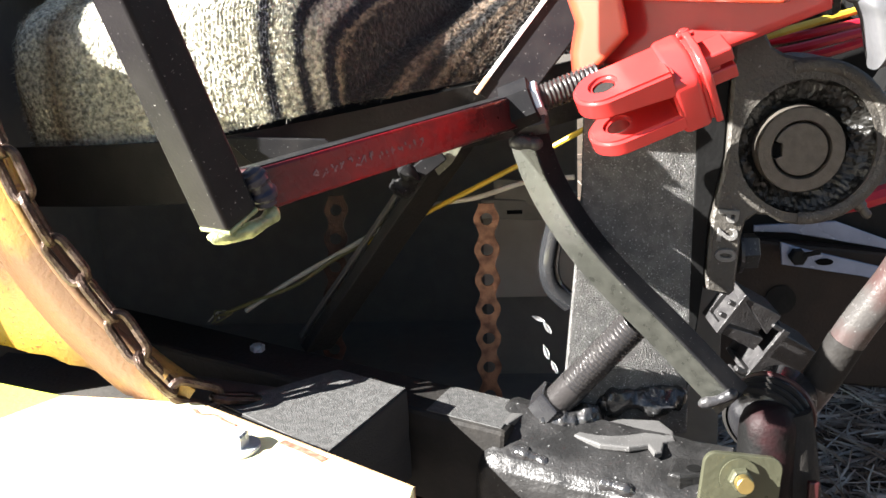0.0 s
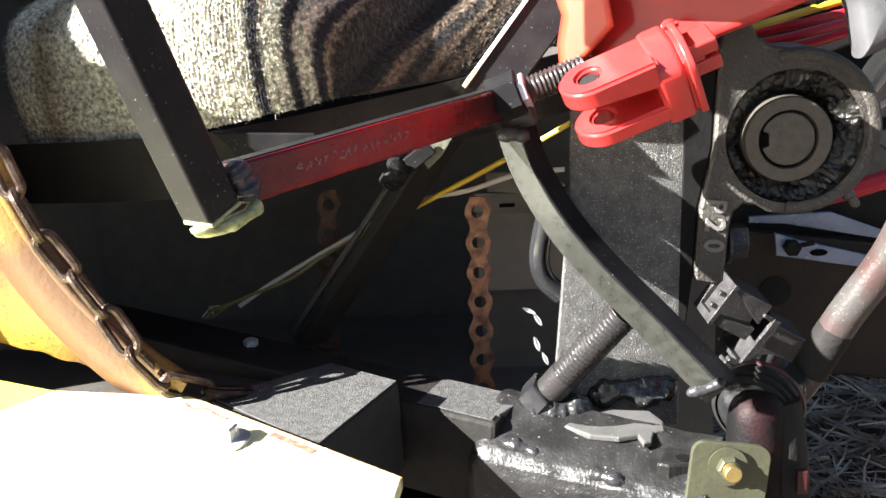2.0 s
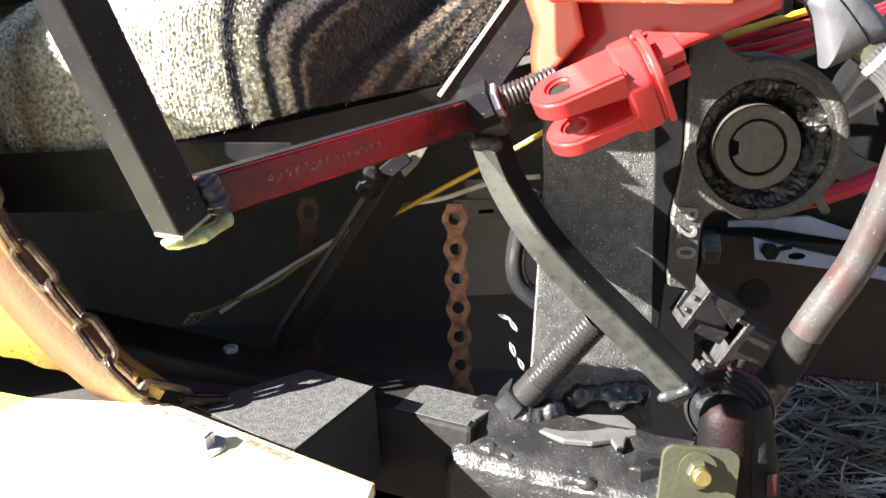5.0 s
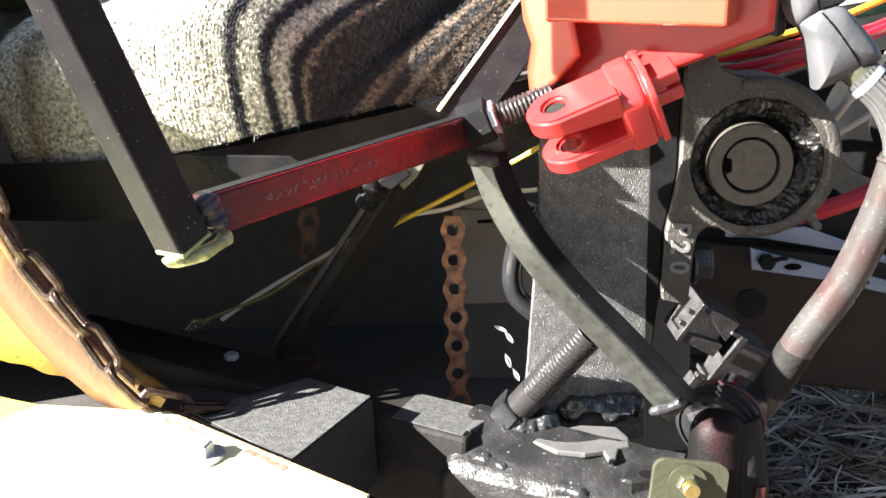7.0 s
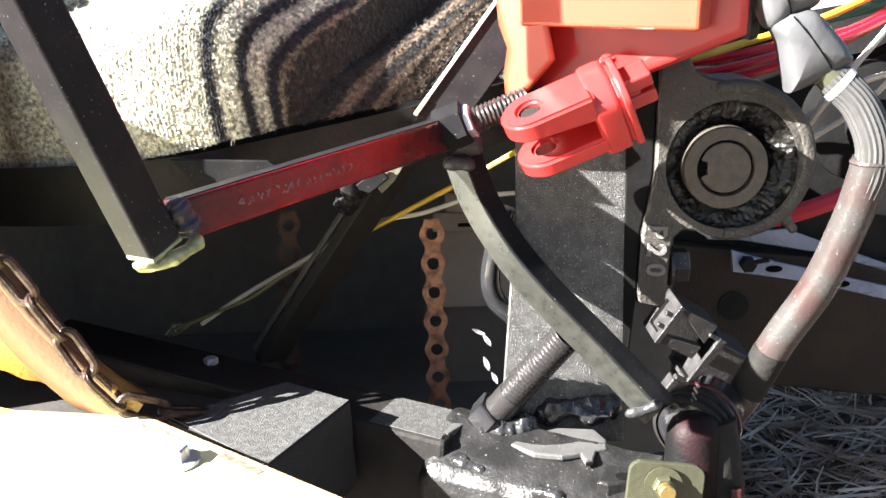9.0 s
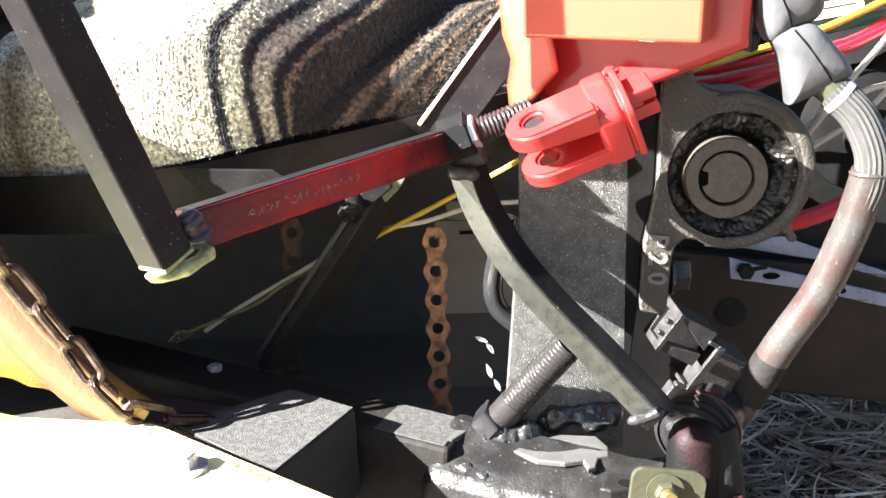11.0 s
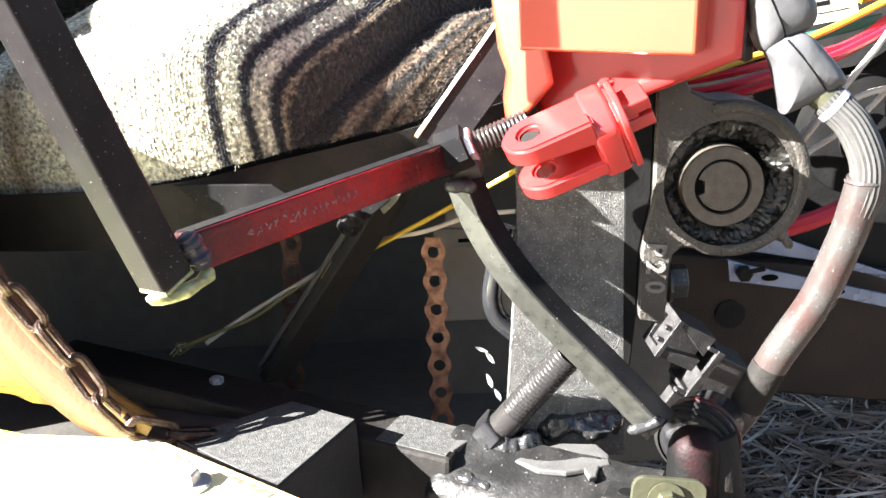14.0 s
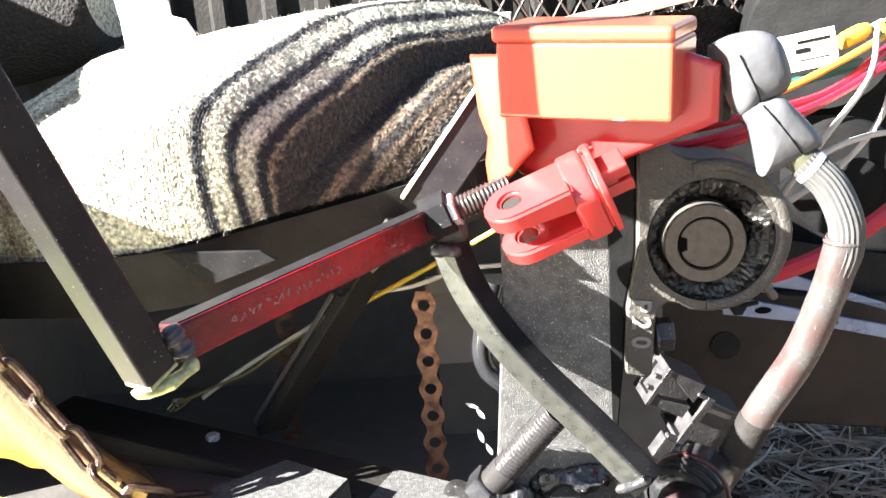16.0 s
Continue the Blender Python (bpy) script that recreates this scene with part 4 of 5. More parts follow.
part("post_weld", bead([(0.050, 0.559, 0.302), (0.070, 0.560, 0.303), (0.092, 0.561, 0.301), (0.104, 0.566, 0.300)], 0.0085, 24, 0.5), FRESH, base, "shiny lumpy weld", smooth=True)
stud = thing("threaded_stud", "dark threaded stud with a nut, leaning against the post", "threaded stud")
a, b = Vector((0.0235, 0.5525, 0.3005)), Vector((0.0712, 0.5300, 0.3630))
part("shank", lathe([(0, 0.0098), (0.026, 0.0098)], a, b - a, 28), STEEL, stud, smooth=True)
part("thread", threaded(a + (b - a) * 0.28, b, 0.0098, 0.0030), STEEL, stud)
part("nut", hexagon(a - (b - a).normalized() * 0.004, a + (b - a).normalized() * 0.010, 0.025, turn=0.3), BLACK_GLOSS, stud)

# ---- tab plate, tube joint ----
tab = thing("tab_plate", "olive zinc tab plate with a yellow bolt", "tab plate")
m = Matrix.Translation((0.1195, 0.476, 0.288)) @ basis((1, 0.02, -0.14), (0, 0.12, 1))
bm = bmesh.new()
pts = []
for cx, cz, a0 in ((0.014, 0.012, 0), (-0.014, 0.012, 90), (-0.014, -0.035, 180), (0.014, -0.035, 270)):
    pts += [(cx + 0.007 * math.cos(math.radians(a0 + 15 * k)), cz + 0.007 * math.sin(math.radians(a0 + 15 * k))) for k in range(7)]
bm = prism(pts, -0.002, 0.002, 0.0006)
bm.transform(m)
part("plate", bm, OLIVE, tab)
for nm, bm, mat in (("washer", lathe([(0, 0.0105), (0.0012, 0.0105)], (0, -0.0035, 0), (0, -1, 0), 28), OLIVE),
                    ("nut", hexagon((0, -0.0045, 0), (0, -0.0095, 0), 0.0110, turn=0.2), OLIVE),
                    ("bolt_end", lathe([(0, 0.0045), (0.0055, 0.0045), (0.006, 0.004)], (0, -0.0105, 0), (0, -1, 0), 18), BRASS)):
    bm.transform(m @ Matrix.Translation((-0.002, 0, 0.007)))
    part(nm, bm, mat, tab)

joint = thing("tube_joint", "black and dark red round tube joint wrapped in rubber rings", "tube joint")
ax = Vector((0.55, 0.75, 0.20)).normalized()
o = Vector((0.1235, 0.493, 0.298))
part("tube", lathe([(0.0285, 0.0150), (0.03, 0.0185), (0.032, 0.022), (0.048, 0.023), (0.052, 0.020), (0.066, 0.019)], o, ax, 40), BLACK_GLOSS, joint, smooth=True)
part("stub", lathe([(0, 0.0150), (0.001, 0.0160), (0.040, 0.0160), (0.046, 0.0153), (0.051, 0.0132), (0.0545, 0.0095), (0.056, 0.004)], (0.1385, 0.498, 0.268), (0.06, 0.14, 1), 36), TUBE_REFLECT, joint, "dark tube with a red reflection in its colour", smooth=True)
for k in range(4):
    part("ring", lathe([(0, 0.0215), (0.0012, 0.0242), (0.0032, 0.0242), (0.0044, 0.0215)], o + ax * (0.030 + 0.0056 * k), ax, 40, caps=False), DARK_RED if k == 3 else DEEP, joint, "dark red band" if k == 3 else "", smooth=True)
part("leg", tube([(0.150, 0.512, 0.315), (0.153, 0.507, 0.290), (0.156, 0.505, 0.255), (0.16, 0.50, 0.16)], 0.0165, 20), DEEP, joint, smooth=True)
part("reflector", box_at(bmesh.new(), (0.1615, 0.486, 0.279), (0.006, 0.004, 0.014), bevel=0.001), DARK_RED, joint, "dull red chip")


# ---- red box with fork ----
ARM = [(0.034, 0.577), (0.037, 0.543), (0.0415, 0.529), (0.0388, 0.513), (0.040, 0.497), (0.0445, 0.489), (0.051, 0.503), (0.068, 0.523), (0.0665, 0.533), (0.065, 0.540), (0.064, 0.576)]


def red_unit():
    t = thing("red_actuator", "bright red enamelled box on a cast arm with a fork end", "actuator")
    tilt = basis((1, -0.42, -0.060), (0, -0.03, 1))
    c = Vector((0.1062, 0.552, 0.5615))
    shell = part("box", box_at(bmesh.new(), c, (0.101, 0.058, 0.043), tilt, 0.0025, 3), RED_SUNLIT, t)
    part("lid", box_at(bmesh.new(), c + Vector((0, 0, 0.0255)), (0.1035, 0.061, 0.0095), tilt, 0.0032, 4), RED_SUNLIT, shell, "red lid with a rounded rim")
    arm = prism(ARM, 0.5460, 0.5720, 0.0045, segments=4)
    for v in arm.verts:
        v.co.y += 0.60 * (0.052 - v.co.x)
    part("arm", arm, RED_SUNLIT, t, "rounded cast arm", smooth=True)
    body = prism([(0.050, 0.5442), (0.052, 0.5140), (0.060, 0.5030), (0.0859, 0.4990), (0.1060, 0.5020), (0.121, 0.5126), (0.142, 0.5212), (0.1691, 0.5326), (0.1709, 0.565), (0.1553, 0.5718), (0.0611, 0.5753)], 0.5465, 0.585, 0.006, segments=4)
    for v in body.verts:
        v.co.y -= 0.42 * (v.co.x - 0.106)
    part("body", body, RED, t, "curved red casting under the box", smooth=True)
    part("end_gasket", prism([(0.1765, 0.528), (0.181, 0.530), (0.183, 0.568), (0.1785, 0.570)], 0.548, 0.596, 0.001), GREASE, t)
    return t


red_unit()


def fork():
    t = thing("red_fork", "red enamelled clevis fork with a slotted bolt head", "clevis fork")
    a = Vector((-0.930, 0.0, -0.367)).normalized()
    n = Vector((-0.350, -0.400, 0.845))
    n = (n - a * n.dot(a)).normalized()
    b = n.cross(a)
    m = Matrix((a, b, n)).transposed().to_4x4()
    m.translation = (0.0512, 0.5150, 0.4996)

    def lug(z0, z1, root=0.0):
        """A lug with a rounded nose and a round hole, root thicker below where it meets the yoke."""
        bm = bmesh.new()
        w, hole, k = 0.0165, 0.0062, 32
        out = [(w * math.cos(math.radians(x)), w * math.sin(math.radians(x))) for x in range(-90, 91, 9)] + [(-0.034, w), (-0.034, -w)]
        ins = [(hole * math.cos(2 * math.pi * i / k), hole * math.sin(2 * math.pi * i / k)) for i in range(k)]
        layers = []
        for z in (z0, z1):
            vo = [bm.verts.new((x, y, z - (root if x < -0.03 and z == z0 else 0.0))) for x, y in out]
            vi = [bm.verts.new((x, y, z)) for x, y in ins]
            eo = [bm.edges.new((vo[i], vo[(i + 1) % len(vo)])) for i in range(len(vo))]
            ei = [bm.edges.new((vi[i], vi[(i + 1) % k])) for i in range(k)]
            bmesh.ops.triangle_fill(bm, use_beauty=True, edges=eo + ei)
            layers.append((vo, vi))
        for which in (0, 1):
            lo, hi = layers[0][which], layers[1][which]
            for i in range(len(lo)):
                j = (i + 1) % len(lo)
                bm.faces.new((lo[i], lo[j], hi[j], hi[i]))
        bm.normal_update()
        bmesh.ops.recalc_face_normals(bm, faces=bm.faces[:])
        bmesh.ops.bevel(bm, geom=[e for e in bm.edges if e.calc_face_angle(0) > 0.9], offset=0.0018, segments=3, affect="EDGES", clamp_overlap=True)
        bm.transform(m)
        return bm

    def slab(x0, x1, grow=0.0, bevel=0.0018):
        """The yoke's section, flat above, broken off towards the near side, between two places along the fork."""
        sec = [(-0.0165, 0.001), (0.0045, 0.001), (0.0150, -0.0070), (0.0172, -0.0130), (0.0160, -0.0385), (0.0110, -0.0400), (-0.0140, -0.0390), (-0.0170, -0.0340)]
        cy, cz = 0.0, -0.0195
        bm = prism([(cy + (y - cy) * (1 + grow), cz + (z - cz) * (1 + grow)) for y, z in sec], x0, x1, bevel, axis="x", segments=3)
        bm.transform(m)
        return bm

    part("upper_lug", lug(-0.0115, 0.0, 0.004), RED, t, smooth=True)
    # Plug added to keep sun through the hole off the lower lug.
    part("hole_plug", lathe([(0, 0.0050), (0.001, 0.0061), (0.007, 0.0061)], m @ Vector((0, 0, -0.0025)), m.to_3x3() @ Vector((0, 0, -1)), 24), DEEP, t, "dark plug added in the hole to stop a sun spot", smooth=True)
    part("lower_lug", lug(-0.0365, -0.0265), RED, t, smooth=True)
    part("yoke", slab(-0.0460, -0.0300, 0.0, 0.0035), RED, t, smooth=True)
    part("neck", slab(-0.0475, -0.0455, -0.10, 0.0005), RED, t)
    part("flange", slab(-0.0515, -0.0472, 0.03, 0.0012), RED, t, "red washer plate", smooth=True)
    for s in (-1, 1):
        bm = box_at(bmesh.new(), (-0.0585, -0.002, -0.0150 + s * 0.0052), (0.016, 0.0180, 0.0080), bevel=0.0013, segments=3)
        bm.transform(m)
        part("slotted_head", bm, RED, t, smooth=True)
    bm = box_at(bmesh.new(), (-0.055, -0.002, -0.0150), (0.008, 0.015, 0.013), bevel=0.001)
    bm.transform(m)
    part("head_core", bm, RED, t)
    rng = random.Random(12)
    bm = bmesh.new()
    for k in range(9):
        box_at(bm, (-0.0465 - 0.006 * rng.random(), -0.0165 + 0.004 * rng.random(), -0.001 + 0.003 * rng.random()), (0.003, 0.003, 0.002), Matrix.Rotation(rng.random() * 3, 4, "X"), 0.0006)
    bm.transform(m)
    part("paint_crumbs", bm, RED, t, "lumps of dried red paint")
    return t


fork()

# ---- diagonal plate, strut, hidden clamp ----
dia = thing("diagonal_brace", "black steel brace with a bare pale edge", "brace")
p, q = Vector((-0.005, 0.600, 0.481)), Vector((0.072, 0.592, 0.578))
part("plate", bar(p, q, 0.010, 0.027, up=(-0.75, 0, 0.66)), BAR_GREY, dia)
off = Vector((-0.78, 0, 0.62)).normalized() * 0.0142 + Vector((0, -0.002, 0))
part("edge_strip", bar(p + off, q + off, 0.010, 0.0022, up=(-0.75, 0, 0.66), bevel=0.0004), WHITE, dia, "pale bare edge strip")
part("edge_end", bar(p + off - (q - p).normalized() * 0.001, p + off + (q - p).normalized() * 0.012, 0.0105, 0.0028, up=(-0.75, 0, 0.66), bevel=0.0004), WOOD, dia, "bare wood tip")
strut = thing("diagonal_strut", "dark diagonal flat strut under the seat pan", "strut")
part("bar", bar((-0.02, 0.610, 0.470), (-0.140, 0.655, 0.305), 0.008, 0.026, up=(0.7, 0, 0.7)), DEEP, strut)
part("folded_edge", bar((-0.0475, 0.6125, 0.4550), (-0.1495, 0.6505, 0.3145), 0.004, 0.0035, up=(0.7, 0, 0.7)), SATIN, strut, "folded satin black edge")
clamp = thing("wire_clamp", "small shiny black clamp on the strut", "clamp")
part("jaw", bead([(-0.070, 0.588, 0.430), (-0.062, 0.588, 0.436), (-0.056, 0.588, 0.444)], 0.0070, 31, 0.8), BAR_BLACK, clamp, smooth=True)
part("plate", box_at(bmesh.new(), (-0.047, 0.596, 0.447), (0.020, 0.003, 0.010), basis((0.8, 0, 0.6), (0, 0, 1)), 0.0008), BAR_BLACK, clamp)
part("guard", prism([(-0.049, 0.450), (-0.022, 0.463), (-0.033, 0.446), (-0.042, 0.438)], 0.600, 0.602, 0.0004), SPECKLED, clamp, "speckled olive steel guard")


# ---- wires and hoses ----
def wire(name, label, pts, r, mat, category="wire"):
    t = thing(name, label, category)
    part("sheath", tube(pts, r, 8), mat, t, smooth=True)
    return t


wire("yellow_wire", "thin yellow wire running behind the straps", [(0.075, 0.615, 0.478), (0.051, 0.625, 0.461), (0.0, 0.64, 0.432), (-0.073, 0.655, 0.394), (-0.105, 0.675, 0.375)], 0.0018, WIRE_YELLOW)
wire("olive_wire", "dull olive wire twisted beside the white wire", [(-0.100, 0.668, 0.380), (-0.128, 0.660, 0.366), (-0.150, 0.659, 0.352), (-0.178, 0.660, 0.341), (-0.205, 0.659, 0.331)], 0.0015, OLIVE_WIRE)
wire("white_wire", "thin off-white wire crossing the strap", [(0.045, 0.635, 0.428), (0.015, 0.64, 0.425), (-0.02, 0.645, 0.414), (-0.061, 0.655, 0.404), (-0.128, 0.664, 0.368), (-0.165, 0.661, 0.348), (-0.19, 0.660, 0.332)], 0.0017, WIRE_WHITE)
fray = thing("frayed_wire_end", "frayed yellowish wire end lying over the beam", "wire")
rng = random.Random(5)
for k in range(7):
    e = Vector((-0.200, 0.659, 0.331))
    part("strand", tube([e, e + Vector((-0.008 + rng.uniform(-0.004, 0.004), rng.uniform(-0.004, 0.002), rng.uniform(-0.004, 0.003))), e + Vector((-0.016 + rng.uniform(-0.004, 0.006), rng.uniform(-0.006, 0.002), rng.uniform(-0.008, 0.003)))], 0.0006, 5, 3), WIRE_WHITE if k % 3 == 0 else OLIVE_WIRE, fray)
hook = thing("grey_hose", "shiny dark grey hose bend beside the post", "hose")
part("hose", tube([(0.038, 0.607, 0.425), (0.031, 0.607, 0.402), (0.0262, 0.607, 0.378), (0.029, 0.607, 0.362), (0.040, 0.607, 0.350)], 0.0068, 14), HOSE, hook, smooth=True)


BOOT_TOP = [(0.167, 0.575), (0.178, 0.579), (0.192, 0.580), (0.201, 0.575), (0.206, 0.564), (0.208, 0.553), (0.204, 0.546), (0.193, 0.541), (0.181, 0.535), (0.175, 0.545), (0.173, 0.556), (0.171, 0.565)]
BOOT_SKIRT = [(0.188, 0.544), (0.200, 0.545), (0.209, 0.538), (0.2225, 0.521), (0.220, 0.514), (0.194, 0.502), (0.190, 0.505), (0.185, 0.527), (0.181, 0.537)]
SEAM = [(0.178, 0.569), (0.183, 0.558), (0.187, 0.549), (0.190, 0.5415), (0.198, 0.531), (0.210, 0.5145)]


def pillow(outline, middle, half):
    """A moulded lump: a smoothed outline in x and z, rounded off to both sides in y."""
    pts = [Vector((x, 0, z)) for x, z in outline]
    ring = [Vector(p) for p in smooth_line(pts + pts[:1], 5)][:-1]
    c = sum(ring, Vector()) / len(ring)
    bm, rows = bmesh.new(), []
    for k in range(-8, 9):
        f = k / 8
        sc = max(0.02, (1 - abs(f) ** 3.2)) ** (1 / 2.6)
        rows.append([bm.verts.new((c.x + (p.x - c.x) * sc, middle + half * f, c.z + (p.z - c.z) * sc)) for p in ring])
    for a, b in zip(rows, rows[1:]):
        for i in range(len(ring)):
            j = (i + 1) % len(ring)
            bm.faces.new((a[i], a[j], b[j], b[i]))
    bm.faces.new(rows[0][::-1])
    bm.faces.new(rows[-1])
    bmesh.ops.recalc_face_normals(bm, faces=bm.faces[:])
    return bm


def pillow_front(outline, middle, half, x, z):
    """The place on the near side of a pillow at x and z."""
    pts = [Vector((a, 0, b)) for a, b in outline]
    ring = [Vector(p) for p in smooth_line(pts + pts[:1], 5)][:-1]
    c = sum(ring, Vector()) / len(ring)
    d = Vector((x - c.x, 0, z - c.z))
    best = max(ring, key=lambda p: (p - c).normalized().dot(d.normalized()))
    share = min(0.97, d.length / (best - c).length)
    return Vector((x, middle - half * (1 - share ** 2.6) ** (1 / 3.2), z))


def battery_cable():
    t = thing("battery_cable", "thick grey battery cable with a moulded rubber boot", "cable")
    line = smooth_line([(0.214, 0.520, 0.508), (0.226, 0.515, 0.495), (0.2335, 0.511, 0.476), (0.2340, 0.511, 0.460), (0.231, 0.514, 0.447)], 8)
    bm = sweep(line, [(r * math.cos(2 * math.pi * k / 44), r * math.sin(2 * math.pi * k / 44)) for k in range(44) for r in (0.0098 if k % 2 else 0.0092,)])
    part("ribbed_cable", bm, RIBBED, t, "ribbed grey cable", smooth=False)
    sleeve = part("sleeve", tube([(0.2335, 0.511, 0.4650), (0.2310, 0.514, 0.450), (0.227, 0.518, 0.431), (0.2150, 0.527, 0.392), (0.1960, 0.536, 0.355), (0.1810, 0.544, 0.320), (0.170, 0.549, 0.300)], 0.0103, 24), SLEEVE, t, "scuffed grey plastic sleeve", smooth=True)
    # Dark band round the sleeve paints the shadow that crosses it.
    part("shadow_band", tube([(0.1925, 0.5378, 0.3475), (0.1870, 0.5408, 0.3340), (0.1805, 0.5442, 0.3190)], 0.0106, 24), DEEP, sleeve, "black band standing in for a shadow on the sleeve", smooth=True)
    part("sleeve_lip", lathe([(0, 0.0102), (0.001, 0.0109), (0.0025, 0.0105)], (0.2330, 0.5115, 0.4625), (0.05, -0.01, 1), 28, caps=False), SLEEVE, sleeve)
    part("lug", tube([(0.205, 0.523, 0.516), (0.213, 0.520, 0.509), (0.219, 0.5185, 0.503)], 0.0085, 14), OLIVE, t, "crimped metal lug", smooth=True)
    part("crimp", lathe([(0, 0.0103), (0.004, 0.0103)], (0.2155, 0.5195, 0.5065), (0.72, -0.2, -0.65), 26, caps=False), ZINC, t, "bright crimp ring", smooth=True)
    boot = part("boot", pillow(BOOT_TOP, 0.530, 0.017), BOOT, t, "moulded grey rubber boot", smooth=True)
    part("boot_skirt", pillow(BOOT_SKIRT, 0.525, 0.0155), BOOT, t, "flared grey rubber boot skirt", smooth=True)
    for line, outline, middle, half in ((SEAM[:4], BOOT_TOP, 0.530, 0.017), (SEAM[3:], BOOT_SKIRT, 0.525, 0.0155)):
        part("seam", sweep([pillow_front(outline, middle, half, x, z) for x, _, z in smooth_line([(x, 0, z) for x, z in line], 6)], circle(0.0005, 6)), INK, boot, "dark mould seam")
    return t


battery_cable()


# ---- plastic connector ----
def connector():
    t = thing("plastic_connector", "dusty black plastic connector with ribs and open sockets", "connector")
    m = Matrix.Translation((0.159, 0.640, 0.328)) @ basis((0.80, 0.25, -0.52), (0.45, -0.1, 0.88))
    m2 = Matrix.Translation((0.181, 0.655, 0.298)) @ basis((0.80, 0.25, -0.52), (0.45, -0.1, 0.88))
    def shell(mm, ctr, size, wall):
        """An open rectangular sleeve along x, with real walls."""
        bm = bmesh.new()
        x, y, z = (d / 2 for d in size)
        rings = []
        for sx, w in ((-x, 0), (x, 0), (x, wall), (-x, wall)):
            rings.append([bm.verts.new((ctr[0] + sx, ctr[1] + sy * (y - w), ctr[2] + sz * (z - w))) for sy, sz in ((-1, -1), (1, -1), (1, 1), (-1, 1))])
        for a, b in zip(rings, rings[1:] + rings[:1]):
            for k in range(4):
                bm.faces.new((a[k], a[(k + 1) % 4], b[(k + 1) % 4], b[k]))
        bmesh.ops.recalc_face_normals(bm, faces=bm.faces[:])
        bmesh.ops.bevel(bm, geom=bm.edges[:], offset=0.0004, segments=1, affect="EDGES")
        bm.transform(mm)
        return bm

    part("end_frame", shell(m, (-0.0165, 0, 0), (0.004, 0.027, 0.032), 0.0055), PLASTIC, t, "dusty end frame")
    part("collar", shell(m2, (-0.013, -0.002, 0.001), (0.006, 0.036, 0.042), 0.0030), PLASTIC, t, "open collar with thin walls")

    def wedge(pts):
        """One raised cheek of the socket's front, with a slanting edge."""
        bm = prism(pts, -0.0130, -0.0040, 0.0005, segments=1)
        bm.transform(m)
        return bm

    part("upper_cheek", wedge([(-0.0145, 0.0150), (-0.0145, 0.0120), (0.0150, -0.0010), (0.0150, 0.0150)]), PLASTIC, t)
    part("lower_cheek", wedge([(-0.0145, -0.0150), (-0.0145, -0.0085), (0.0150, -0.0045), (0.0150, -0.0150)]), PLASTIC, t)
    for nm, mm, ctr, size in (("socket_body", m, (0, 0.004, 0), (0.030, 0.018, 0.030)), ("tooth", m, (-0.021, -0.010, 0.006), (0.006, 0.004, 0.003)), ("tooth", m, (-0.021, -0.010, -0.004), (0.006, 0.004, 0.003)),
                              ("collar_lip", m2, (-0.020, -0.017, -0.0185), (0.010, 0.005, 0.003)), ("collar_lip", m2, (-0.020, -0.017, 0.0205), (0.009, 0.005, 0.003)),
                              ("plug_body", m2, (0.006, 0, 0), (0.032, 0.029, 0.035)), ("end_cap", m2, (0.0235, 0.001, 0), (0.004, 0.025, 0.031)), ("tail", m2, (-0.018, -0.012, -0.030), (0.012, 0.010, 0.018))):
        bm = box_at(bmesh.new(), ctr, size, bevel=0.0007, segments=1)
        bm.transform(mm)
        part(nm, bm, PLASTIC, t)
    return t


connector()

# ---- rail, beam and machinery at the back ----
rail = thing("perforated_rail", "steel rail with oval slots above a brown beam, tinted blue for reflected sky", "steel rail")
flange = part("flange", prism([(0.246, 0.318), (0.266, 0.311), (0.420, 0.270), (0.416, 0.258), (0.321, 0.2835), (0.248, 0.2965)], 0.868, 0.872, 0.0008), SKY_STEEL, rail)
part("upper_flange", prism([(0.230, 0.326), (0.305, 0.328), (0.350, 0.310), (0.430, 0.279), (0.430, 0.272), (0.348, 0.301), (0.264, 0.318), (0.230, 0.320)], 0.900, 0.904, 0.0008), SKY_STEEL, rail)
part("channel_web", box_at(bmesh.new(), (0.36, 0.925, 0.285), (0.34, 0.004, 0.11), basis((1, 0, -0.22), (0, 0, 1)), 0.001), DEEP, rail, "black channel web")
for k in range(2):
    bm = lathe([(0, 0.0062), (0.0012, 0.0062)], (0, 0, 0), (0, -1, 0), 24)
    bm.transform(Matrix.Translation((0.2855 + 0.062 * k, 0.8678, 0.2985 - 0.0165 * k)) @ Matrix.Diagonal((1.25, 1, 0.5, 1)))
    part("hole", bm, INK, flange, "dark oval slot")
part("bolt_lump", hexagon((0.2605, 0.868, 0.305), (0.2605, 0.858, 0.305), 0.013), DEEP, rail, "rusty black bolt")
part("bolt_shank", bar((0.262, 0.860, 0.307), (0.278, 0.856, 0.311), 0.004, 0.004, bevel=0.001), DEEP, rail)
beam = thing("brown_beam", "dark rust-brown steel beam above the straw", "steel beam")
web = part("web", box_at(bmesh.new(), (0.40, 0.91, 0.222), (0.62, 0.02, 0.135), basis((1, 0, -0.13), (0, 0, 1)), 0.003), BROWN, beam)
part("hole", lathe([(0, 0.0145), (0.001, 0.0145)], (0.257, 0.8985, 0.253), (0, -1, 0), 28), DEEP, web, "large dark hole")
rail2 = thing("cross_rail", "thin grey steel cross rail behind the strap", "steel rail")
part("rail", bar((-0.02, 0.74, 0.385), (0.16, 0.76, 0.372), 0.004, 0.016), DULL_STEEL, rail2)
